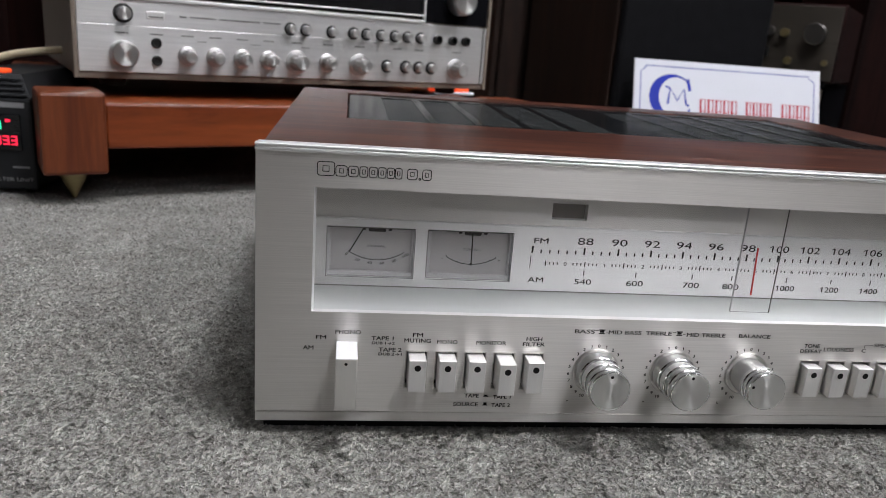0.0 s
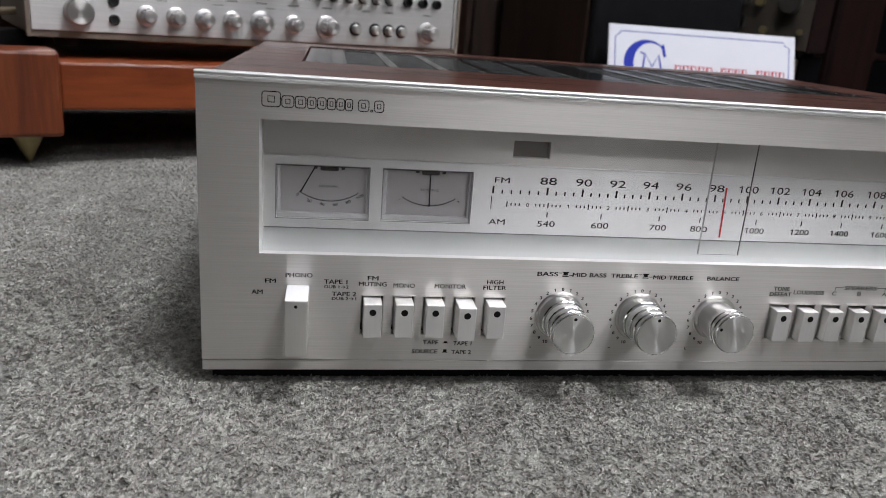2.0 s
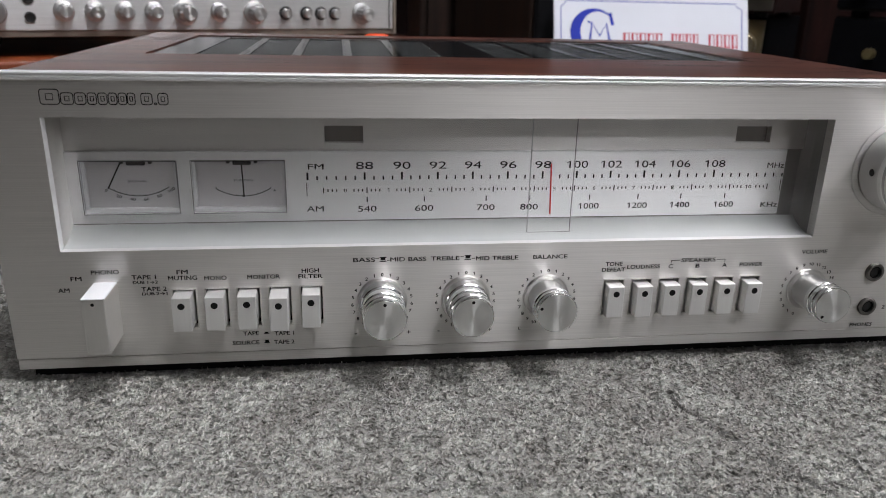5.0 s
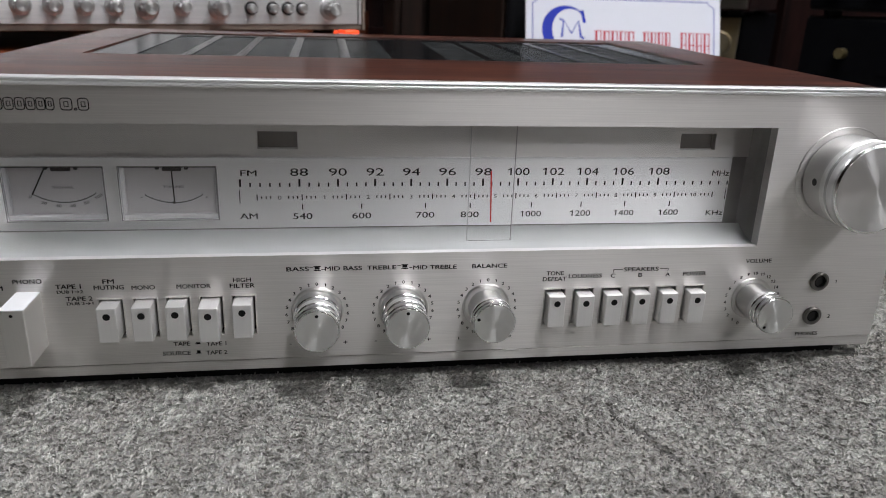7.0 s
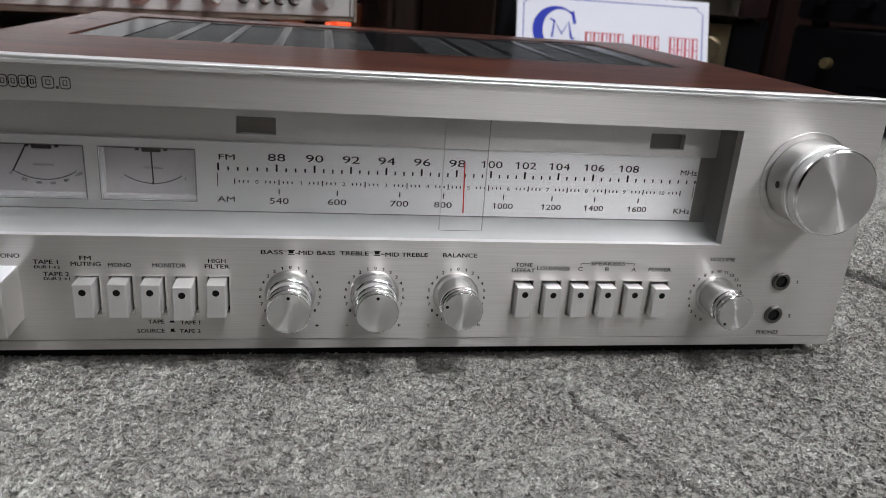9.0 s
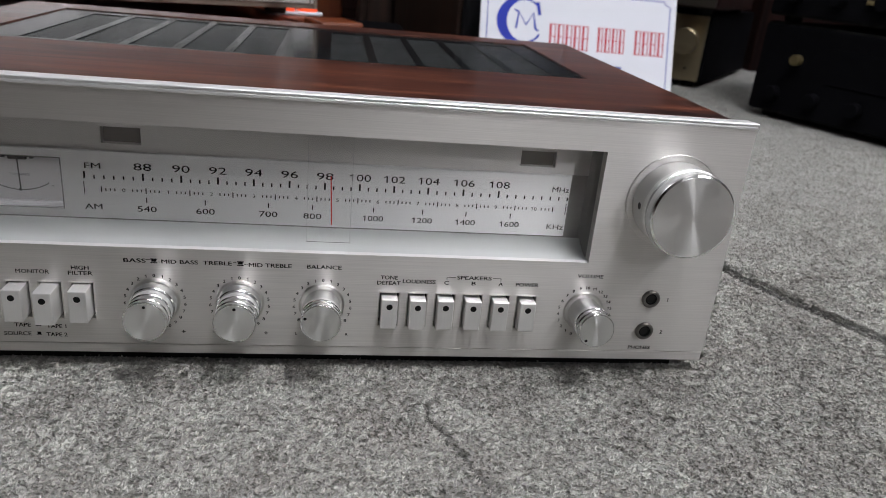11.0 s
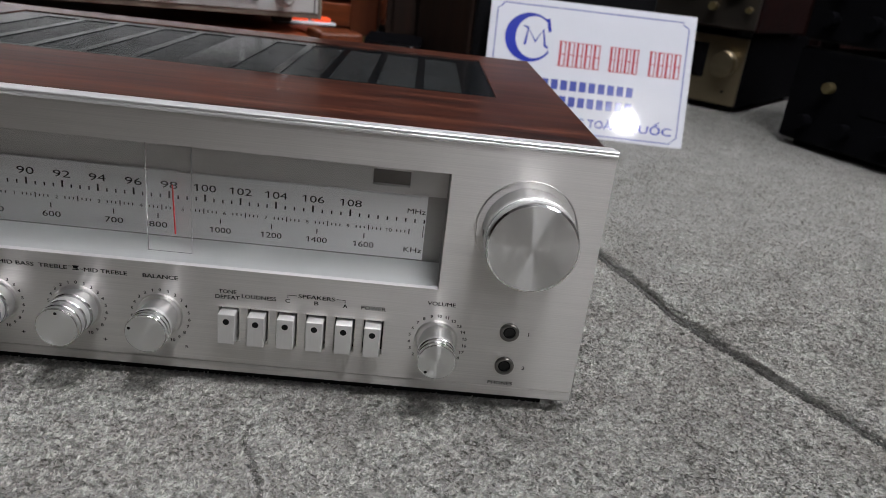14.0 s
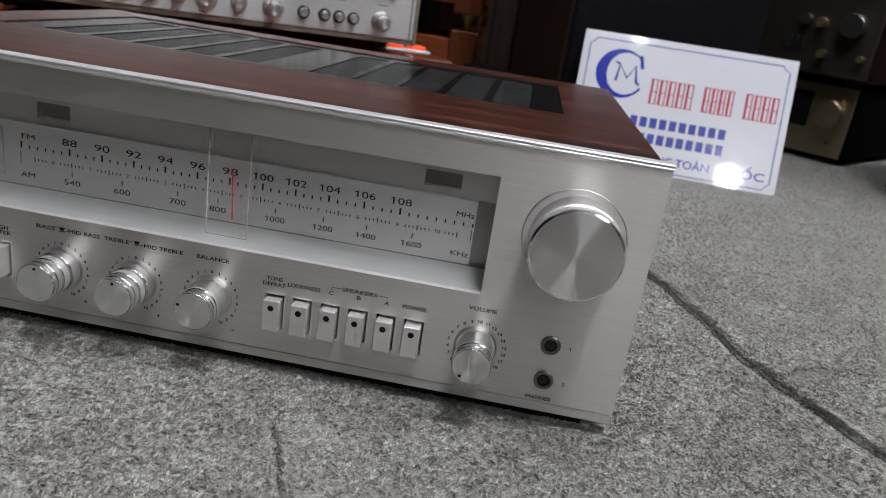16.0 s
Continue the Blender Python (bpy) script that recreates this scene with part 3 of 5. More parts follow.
# wooden sleeve: two sides and a top with a cut for the grille
SX0, SX1, SB, ST = -0.0016, 0.4885, 0.366, 0.1467
sleeve = part("sleeve_top", plate(SX0, SX1, 0.0112, SB, 0, 0.012, [(0.0385, 0.4405, 0.141, 0.331)]), ROSEWOOD, receiver, "dark red-brown rosewood veneer top", m=Matrix(((1, 0, 0, 0), (0, 0, 1, 0), (0, -1, 0, ST), (0, 0, 0, 1))))
part("sleeve_side", box(SX0, SX0 + 0.010, 0.0112, SB, 0.006, ST - 0.0122, 0.0006), ROSEWOOD, receiver)
part("sleeve_side", box(SX1 - 0.010, SX1, 0.0112, SB, 0.006, ST - 0.0122, 0.0006), ROSEWOOD, receiver)

grille = part("top_grille", plate(0.0402, 0.4401, 0.1414, 0.3292, 0, 0.002,
              [(0.0669 + 0.03302 * i, 0.0669 + 0.03302 * i + 0.0268, 0.151, 0.3125) for i in range(5)] + [(0.2625 + 0.03230 * i, 0.2625 + 0.03230 * i + 0.0262, 0.149, 0.3105) for i in range(5)]),
              GRILLE, receiver, "black lacquered ventilation grille", m=Matrix(((1, 0, 0, 0), (0, 0, 1, 0), (0, -1, 0, ST - 0.0008), (0, 0, 0, 1))))
for i in range(10):
    x0 = 0.0669 + 0.03302 * i if i < 5 else 0.2625 + 0.03230 * (i - 5)
    bm = bmesh.new()
    for k in range(27):
        y = 0.153 + k * 0.0058
        add_box(bm, x0 - 0.001, x0 + 0.0278, y, y + 0.0046, ST - 0.0032, ST - 0.0013)
    part("vent_slats", bm, SLAT, receiver)
part("grille_well", box(0.0389, 0.4401, 0.1414, 0.3306, ST - 0.0119, ST - 0.009), BLACK, receiver)

# dial recess with a thin chamfer round the opening
cx0, cx1, cz0, cz1 = WIN
for (ax, az), (bx, bz), (inx, inz) in (((cx0, cz0), (cx0, cz1), (0.0011, 0.0)), ((cx1, cz0), (cx0, cz0), (0.0, 0.0007))):
    bm = bmesh.new()
    bm.faces.new([bm.verts.new(p) for p in ((ax, -0.0001, az), (bx, -0.0001, bz), (bx + inx, 0.0022, bz + inz), (ax + inx, 0.0022, az + inz))])
    part("window_chamfer", bm, TRIM, receiver, "thin bright chamfer of the dial opening")
x0, x1, z0, z1 = WIN
D = 0.022
bm = bmesh.new()
cove = [(0.0025 + (D - 0.0025) * k / 10, z0 + 0.0003 + 0.0062 * (k / 10) ** 2.4) for k in range(11)]
rows = [[bm.verts.new((x, y, z)) for x in (x0, x1)] for y, z in cove]
for p, q in zip(rows, rows[1:]):
    bm.faces.new((p[0], p[1], q[1], q[0]))
part("recess_floor", bm, SILL, receiver, "pale satin dial sill", smooth=True)
# top and right walls: their shade is put into a darker colour
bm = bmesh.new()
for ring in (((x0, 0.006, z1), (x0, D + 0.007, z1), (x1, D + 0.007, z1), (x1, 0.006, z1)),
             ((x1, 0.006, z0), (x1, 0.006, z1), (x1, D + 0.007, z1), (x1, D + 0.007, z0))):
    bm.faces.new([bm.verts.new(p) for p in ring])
part("recess_wall", bm, SHADEDRECESS, receiver)
# left wall, the same metal, coloured paler as if lit from the right
bm = bmesh.new()
bm.faces.new([bm.verts.new(p) for p in ((x0, 0.006, z0), (x0, D + 0.007, z0), (x0, D + 0.007, z1), (x0, 0.006, z1))])
part("lit_recess_side", bm, UPPER, receiver, "side of the dial recess, paled as if lit")
IND = [(0.1493, 0.1687), (0.3690, 0.3890)]
part("dial_backing", plate(x0, x1, 0.1100, z1, D + 0.0016, D + 0.006, [(a, b, 0.1137, 0.1225) for a, b in IND]), UPPER, receiver, "satin grey upper dial panel")
for a, b in IND:
    part("indicator_window", box(a - 0.0005, b + 0.0005, D + 0.0061, D + 0.007, 0.1132, 0.1230), LENS, receiver, "dark unlit indicator window")
METERS = [(0.0313, 0.0767), (0.0837, 0.1291)]
MZ0, MZ1 = 0.0785, 0.1052
part("dial_plate", plate(x0, 0.3993, z0 + 0.0066, 0.1100, D, D + 0.0035, [(a, b, MZ0, MZ1) for a, b in METERS]), DIAL, receiver, "satin silver dial plate")
part("plate_edge", box(x0 + 0.0002, 0.3992, D - 0.0007, D - 0.0001, 0.1095, 0.1100, 0.0002), TRIM, receiver, "bright upper edge of the dial plate")
bm = bmesh.new()
quad(bm, x0 + 0.0004, 0.3992, z0 + 0.0068, z0 + 0.0073, D - 0.0002)
part("plate_foot_line", face_front(bm), METERLINE, receiver, "thin dark line at the foot of the dial plate")
# shaded wall colour again, for the dim gap past the dial's end
part("dial_end_plate", box(0.3993, x1, D + 0.003, D + 0.004, z0, 0.11), SHADEDRECESS, receiver)

Y = D - 0.0002
bm = bmesh.new()
FM = [("88", 0.1691), ("90", 0.1882), ("92", 0.2068), ("94", 0.2252), ("96", 0.2438), ("98", 0.2625), ("100", 0.2812), ("102", 0.2999), ("104", 0.3187), ("106", 0.3384), ("108", 0.3584)]
for s, x in FM:
    add_text(bm, s, x, 0.1027, 0.0040, Y, 0.0088 if len(s) == 2 else 0.0116, weight=0.0)
fx = [x for _, x in FM]
for i in range(-6, 49):
    x = float(np.interp(i / 4, range(11), fx)) if 0 <= i <= 40 else (fx[0] + i * 0.0048 if i < 0 else fx[-1] + (i - 40) * 0.0050)
    big = i % 4 == 0 and 0 <= i <= 40 or i == -6
    quad(bm, x - (0.0005 if big else 0.00038), x + (0.0005 if big else 0.00038), 0.0951, 0.0990 if big else 0.0972, Y)
for s, x in (("540", 0.1703), ("600", 0.2000), ("700", 0.2328), ("800", 0.2563), ("1000", 0.2893), ("1200", 0.3166), ("1400", 0.3411), ("1600", 0.3666)):
    add_text(bm, s, x, 0.0798, 0.0033, Y, 0.0096 if len(s) == 3 else 0.0112, weight=0.004)
    quad(bm, x - 0.0003, x + 0.0003, 0.0832, 0.0860, Y)
add_text(bm, "FM", 0.1446, 0.1022, 0.0031, Y, 0.0078, weight=0.004)
add_text(bm, "AM", 0.1437, 0.0801, 0.0031, Y, 0.0086, weight=0.004)
add_text(bm, "MHz", 0.3938, 0.1016, 0.0031, Y, 0.0098, weight=0.004)
add_text(bm, "KHz", 0.3936, 0.0793, 0.0031, Y, 0.0098, weight=0.004)
for x in (0.1398, 0.3983):
    quad(bm, x - 0.0002, x + 0.0002, 0.0868, 0.0935, Y)
part("dial_lettering", face_front(bm), INK, receiver, "black printed frequency scales")
bm = bmesh.new()
for i in range(11):
    add_text(bm, str(i), 0.1592 + 0.02205 * i, 0.0896, 0.0021, Y, weight=0.004)
    for k in range(-5, 6):
        if abs(k) != 1 and k != 0 and k != 5 or k == 5 and i == 10:
            x = 0.1592 + 0.02205 * i + k * 0.0022
            h = 0.0015 if abs(k) == 5 else 0.0007
            quad(bm, x - 0.00030, x + 0.00030, 0.0896 - h, 0.0896 + h, Y)
part("logging_scale", face_front(bm), GREYINK, receiver, "fine grey numbered logging scale")
bm = box(0.2653, 0.2659, 0.0172, 0.0180, 0.0768, 0.1040)
for v in bm.verts:
    v.co.x += 0.0011 * (0.1040 - v.co.z) / 0.0272
part("dial_needle", bm, RED, receiver, "thin red tuning needle")
slide = part("pointer_slide", box(0.2538, 0.2766, 0.0124, 0.0138, z0 + 0.0018, z1 - 0.001), SLIDE, receiver, "clear acrylic pointer slide")
slide.visible_shadow = False
for x in (0.2534, 0.2766):
    part("cut_edge", box(x + 0.0001, x + 0.0003, 0.0124, 0.0137, z0 + 0.0018, z1 - 0.001), SLIDEEDGE, slide, "grey sawn edge of the acrylic")
pane = part("dial_glass", box(x0 - 0.001, x1 + 0.001, 0.0066, 0.0086, z0 - 0.001, z1 + 0.001), GLASSY, receiver, "clear acrylic dial window")
pane.visible_shadow = False

# two meters in the dial
MY = D + 0.0042
for n, (a, b) in enumerate(METERS):
    mx = (a + b) / 2
    meter = part("meter", plate(a - 0.0006, b + 0.0006, MZ0 - 0.0006, MZ1 + 0.0006, D + 0.0036, MY, [(a, b, MZ0, MZ1)]), BACKING, receiver, "recessed level meter")
    part("meter_card", box(a, b, MY, MY + 0.001, MZ0, MZ1), PAPER, meter, "pale silver printed meter card")
    bm = bmesh.new()
    cxm = mx + (0.0030 if n == 0 else 0.0015)
    cz, cr = (0.1128, 0.0260) if n == 0 else (0.1112, 0.0250)
    reach = 34 if n == 0 else 33
    arc = [(cxm + math.sin(math.radians(q)) * cr, cz - math.cos(math.radians(q)) * cr) for q in range(-reach, reach + 1, 2)]
    stroke(bm, arc, 0.00042, MY - 0.0002)
    for q in np.linspace(-reach, reach, 11 if n == 0 else 9):
        e = 0.0008
        stroke(bm, [(cxm + math.sin(math.radians(q)) * r, cz - math.cos(math.radians(q)) * r) for r in (cr - e, cr + 0.0001)], 0.0004, MY - 0.0002)
    if n == 0:
        for q, s in zip(np.linspace(-reach, reach, 6), ("0", "20", "40", "60", "80", "100")):
            add_text(bm, s, cxm + math.sin(math.radians(q)) * (cr + 0.0018), cz - math.cos(math.radians(q)) * (cr + 0.0018), 0.0016, MY - 0.0002, turn=math.radians(-q))
    else:
        add_text(bm, "-", cxm - 0.0155, 0.0890, 0.0020, MY - 0.0002)
        add_text(bm, "+", cxm + 0.0155, 0.0890, 0.0016, MY - 0.0002)
    part("meter_scale", face_front(bm), GREYINK, meter)
    bm = bmesh.new()
    add_text(bm, "TUNING" if n else "SIGNAL", cxm, 0.0945, 0.0014, MY - 0.0002, 0.0098, weight=0.006)
    part("meter_caption", face_front(bm), CAPTION, meter, "pale grey printed caption")
    bm = bmesh.new()
    if n == 0:
        stroke(bm, [(mx - 0.0040, MZ1 - 0.0008), (cxm - math.sin(math.radians(33)) * cr, cz - math.cos(math.radians(33)) * cr)], 0.0007, MY - 0.0012)
    else:
        stroke(bm, [(cxm - 0.0002, MZ1 - 0.0005), (cxm + 0.0002, cz - cr - 0.0002)], 0.0007, MY - 0.0012)
        quad(bm, cxm - 0.0006, cxm + 0.0006, cz - cr - 0.0003, cz - cr + 0.001, MY - 0.0013)
    part("meter_needle", face_front(bm), INK, meter, "thin black needle")
    bm = box(cxm - 0.0045, cxm + 0.0045, MY - 0.0018, MY - 0.0002, MZ1 - 0.0026, MZ1 - 0.0004, 0.0005)
    for s in (-1, 1):
        add_box(bm, cxm + s * 0.0068 - 0.0009, cxm + s * 0.0068 + 0.0009, MY - 0.0016, MY - 0.0002, MZ1 - 0.0019, MZ1 - 0.0007, 0.0003)
    part("meter_pivot", bm, BLACK, meter)
    part("meter_lip", box(a, b, D + 0.0014, MY, MZ0, MZ0 + 0.0026, 0.0006), METERLIP, meter, "pale inner lip")
    part("meter_lip", box(a, a + 0.0020, D + 0.0014, MY, MZ0 + 0.0026, MZ1, 0.0006), METERLIP, meter)
    part("meter_lip", box(b - 0.0014, b, D + 0.0014, MY, MZ0 + 0.0026, MZ1, 0.0005), METERLIP, meter)
    bm = bmesh.new()
    for q in ((a - 0.0004, a, MZ0 - 0.0004, MZ1 + 0.0004), (b, b + 0.0004, MZ0 - 0.0004, MZ1 + 0.0004), (a, b, MZ1, MZ1 + 0.0005), (a, b, MZ0 - 0.0003, MZ0)):
        quad(bm, *q, D - 0.00015)
    part("meter_outline", bm, METERLINE, meter, "thin dark line round the meter")
    part("meter_hood", box(a, b, D + 0.0014, MY, MZ1 - 0.0004, MZ1, 0.0001), STEEL, meter)
    cover = part("meter_cover", box(a + 0.0003, b - 0.0003, D + 0.0002, D + 0.0012, MZ0 + 0.0003, MZ1 - 0.0003), GLASSY, meter, "clear plastic cover")
    cover.visible_shadow = False

# push buttons in framed slots
for row, (keys, sz0, sz1, f0, f1) in enumerate(((LEFT_KEYS, 0.0249, 0.0463, 0.0272, 0.0449), (RIGHT_KEYS, 0.0243, 0.0453, 0.0255, 0.0431))):
    for x, out in keys:
        part("button_slot", plate(x - 0.0058, x + 0.0060, sz0, sz1, -0.0003, 0.004, [(x - 0.0053, x + 0.0055, sz0 + 0.0005, sz1 - 0.0005)]), RIM, receiver, "thin dull metal slot rim")
        part("slot_well", box(x - 0.0058, x + 0.0060, 0.0125, 0.0135, sz0, sz1), BLACK, receiver)
        key = part("push_button", box(x - 0.0045, x + 0.0045, out, 0.012, f0, f1, 0.0005), BUTTON, receiver, "satin silver push button")
        bm = bmesh.new()
        bmesh.ops.create_circle(bm, cap_ends=True, segments=20, radius=0.0017, matrix=Matrix.Translation((x, out - 0.00015, f1 - 0.0042)) @ Matrix.Rotation(math.pi / 2, 4, "X"))
        part("indicator_dot", face_front(bm), INK, key, "small black dot")

# selector lever
lever = part("selector_lever", box(0.0380, 0.0488, -0.0210, 0.002, 0.0224, 0.0502, 0.0006), LEVER, receiver, "tall silver selector lever")
# thin paler strip: overhead light on the lever's top, put into colour
part("lever_lit_face", box(0.0381, 0.0487, -0.0209, 0.0018, 0.0500, 0.0506, 0.0003), LITLEVERTOP, lever, "top face, paled to look lit from above")
bm = bmesh.new()
bmesh.ops.create_circle(bm, cap_ends=True, segments=16, radius=0.0008, matrix=Matrix.Translation((0.0432, -0.02115, 0.0478)) @ Matrix.Rotation(math.pi / 2, 4, "X"))
part("indicator_dot", face_front(bm), INK, lever)


def knob(name, x, z, profile, face_r, face_h, label, dots=(), collar=0.0, segs=64):
    """A turned knob standing out of the panel along -y; each ring of (radius, height, finish) runs to the next."""
    base = pose(x, 0, z, 90, 0, 0)
    k = part(name, lathe([p[:2] for p in profile], segs), TURNED, receiver, label, m=base, smooth=True)
    k.data.set_sharp_from_angle(angle=radians(28))
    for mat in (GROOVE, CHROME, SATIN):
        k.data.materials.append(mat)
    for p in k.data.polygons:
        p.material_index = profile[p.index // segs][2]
    part("knob_face", lathe([(face_r, face_h - 0.0003), (face_r, face_h), (0, face_h)], segs), SPUN, k, "spun aluminium knob face")
    if collar:
        part("collar", lathe([(collar, 0.0), (collar, 0.0006), (collar - 0.0005, 0.0009), (collar - 0.0014, 0.0005), (0.004, 0.0005)], segs), PANEL, k, "thin pressed ring round the knob")
    for ang, rr in dots:
        bm = bmesh.new()
        bmesh.ops.create_circle(bm, cap_ends=True, segments=14, radius=0.00085, matrix=Matrix.Translation((rr * math.sin(ang), rr * math.cos(ang), face_h + 0.00012)))
        part("indicator_dot", bm, INK, k, "small black dot")
    return k


KZ = 0.0365
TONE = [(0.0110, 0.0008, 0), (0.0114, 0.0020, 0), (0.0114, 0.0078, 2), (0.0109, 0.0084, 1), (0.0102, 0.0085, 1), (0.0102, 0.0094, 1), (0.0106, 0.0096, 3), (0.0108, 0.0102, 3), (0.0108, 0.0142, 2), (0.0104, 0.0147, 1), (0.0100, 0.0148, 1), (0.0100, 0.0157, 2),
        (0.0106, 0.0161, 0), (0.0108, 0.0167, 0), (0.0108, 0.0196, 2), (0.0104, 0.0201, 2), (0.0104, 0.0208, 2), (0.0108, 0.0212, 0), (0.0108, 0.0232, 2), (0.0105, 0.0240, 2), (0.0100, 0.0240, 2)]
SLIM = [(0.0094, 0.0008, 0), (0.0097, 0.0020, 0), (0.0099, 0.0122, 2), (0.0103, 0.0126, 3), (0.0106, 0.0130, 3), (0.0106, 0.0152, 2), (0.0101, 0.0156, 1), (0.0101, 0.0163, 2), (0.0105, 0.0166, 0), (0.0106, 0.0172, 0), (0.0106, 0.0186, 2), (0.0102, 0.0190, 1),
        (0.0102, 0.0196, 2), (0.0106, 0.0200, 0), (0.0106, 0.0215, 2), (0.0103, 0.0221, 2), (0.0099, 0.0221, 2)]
for x in (0.1768, 0.2199):
    knob("tone_knob", x, KZ, TONE, 0.0101, 0.0241, "silver concentric tone knob", [(0.0, 0.0080)], 0.0130)
knob("balance_knob", 0.2630, KZ, SLIM, 0.0100, 0.0222, "silver balance knob with grooved rim", [(math.radians(-72), 0.0085)], 0.0124)
knob("volume_knob", 0.4112, KZ, [(r * 0.95, h * 1.095, m) for r, h, m in SLIM], 0.0095, 0.0243, "silver volume knob with grooved rim", [(math.radians(-140), 0.0080)], 0.0118)
knob("tuning_knob", 0.4505, 0.1045, [(0.0225, 0.0006, 0), (0.0228, 0.0015, 0), (0.0228, 0.0150, 2), (0.0232, 0.0153, 3), (0.0232, 0.0180, 3), (0.0228, 0.0184, 1), (0.0224, 0.0190, 1), (0.0224, 0.0200, 2), (0.0230, 0.0206, 3), (0.0231, 0.0212, 3), (0.0231, 0.0252, 0), (0.0227, 0.0262, 2), (0.0216, 0.0270, 2)],
     0.0217, 0.0271, "large silver tuning knob", (), 0.0, 96)
bm = lathe([(0.0264, 0.0), (0.0264, 0.0003), (0.0261, 0.0004), (0.0258, 0.0002), (0.0258, 0.0)], 96)
part("knob_ring", bm, UPPER, receiver, "thin dark ring round the tuning knob", m=pose(0.4505, 0, 0.1045, 90, 0, 0))
bm = bmesh.new()
bmesh.ops.create_circle(bm, cap_ends=True, segments=18, radius=0.0019)
part("finger_dimple", bm, BLACK, receiver, m=pose(0.4505 - 0.02297, -0.0105, 0.1045, 0, -90, 0))

# headphone sockets
for z in (0.0455, 0.0248):
    jack = part("headphone_socket", lathe([(0.0053, 0.0), (0.0053, 0.0014), (0.0047, 0.0020), (0.0036, 0.0018), (0.0032, 0.0004)], 32), GUNMETAL, receiver, "black headphone socket with metal rim", m=pose(0.4502, 0, z, 90, 0, 0))
    part("socket_sleeve", lathe([(0.0034, 0.0012), (0.0027, 0.0012), (0.0027, -0.004)], 24), STEEL, jack)
    part("socket_hole", lathe([(0.0031, 0.0003), (0, 0.0003)], 24), BLACK, jack)

# printed labels on the panel
PY = -0.00012
LABELS = [("FM", 0.0303, 0.0528, 0.0050), ("AM", 0.0240, 0.0470, 0.0052), ("PHONO", 0.0438, 0.0559, 0.0127), ("TAPE 1", 0.0614, 0.0529, 0.0112), ("TAPE 2", 0.0656, 0.0466, 0.0118),
          ("FM", 0.0795, 0.0551, 0.0052), ("MUTING", 0.0795, 0.0520, 0.0136), ("MONO", 0.0950, 0.0516, 0.0106), ("MONITOR", 0.1182, 0.0516, 0.0158), ("HIGH", 0.1410, 0.0543, 0.0084), ("FILTER", 0.1410, 0.0513, 0.0118),
          ("TAPE", 0.1103, 0.0210, 0.0078), ("TAPE 1", 0.1268, 0.0205, 0.0095), ("SOURCE", 0.1075, 0.0159, 0.0132), ("TAPE 2", 0.1266, 0.0156, 0.0102),
          ("BASS", 0.1678, 0.0593, 0.0108), ("MID BASS", 0.1900, 0.0592, 0.0181), ("TREBLE", 0.2088, 0.0592, 0.0145), ("MID TREBLE", 0.2357, 0.0588, 0.0220), ("BALANCE", 0.2638, 0.0588, 0.0181),
          ("TONE", 0.2987, 0.0539, 0.0092), ("DEFEAT", 0.2987, 0.0507, 0.0127), ("LOUDNESS", 0.3152, 0.0520, 0.0180), ("SPEAKERS", 0.3456, 0.0551, 0.0193), ("C", 0.3303, 0.0518, 0.0024), ("B", 0.3455, 0.0518, 0.0022), ("A", 0.3608, 0.0518, 0.0024),
          ("POWER", 0.3760, 0.0519, 0.0130), ("VOLUME", 0.4119, 0.0583, 0.0150), ("PHONES", 0.4494, 0.0135, 0.0136), ("1", 0.4607, 0.0449, 0.0007), ("2", 0.4610, 0.0240, 0.0016)]
for s, x, z, w in LABELS:
    bm = bmesh.new()
    add_text(bm, s, x, z, 0.0023, PY, w, weight=0.020)
    part("label_lettering", face_front(bm), INK, receiver)
for s, x, z, w in (("DUB 1→2", 0.0619, 0.0502, 0.0116), ("DUB 2→1", 0.0657, 0.0441, 0.0118)):
    bm = bmesh.new()
    add_text(bm, s, x, z, 0.0016, PY, w, weight=0.026)
    part("label_lettering", face_front(bm), INK, receiver)
bm = bmesh.new()
for a, b in ((0.3303, 0.3352), (0.3560, 0.3608)):
    quad(bm, a, b, 0.05495, 0.05525, PY)
for a in (0.3303, 0.3606):
    quad(bm, a - 0.00012, a + 0.00018, 0.0534, 0.0552, PY)
part("label_bracket", bm, INK, receiver)
for x in (0.1772, 0.2204):
    bm = bmesh.new()
    quad(bm, x - 0.0017, x + 0.0017, 0.0600, 0.0606, PY)
    quad(bm, x - 0.0012, x + 0.0012, 0.0588, 0.0600, PY - 0.00002)
    quad(bm, x - 0.0017, x + 0.0017, 0.0580, 0.0585, PY)
    quad(bm, x - 0.0038, x - 0.0020, 0.0598, 0.0601, PY)
    quad(bm, x + 0.0020, x + 0.0038, 0.0586, 0.0589, PY)
    part("label_symbol", bm, INK, receiver)
for z, h in ((0.0204, 0.0011), (0.0152, 0.0018)):
    bm = bmesh.new()
    quad(bm, 0.1166, 0.1194, z, z + 0.0004, PY)
    quad(bm, 0.1171, 0.1189, z + 0.0003, z + h, PY - 0.00002)
    part("label_symbol", bm, INK, receiver)
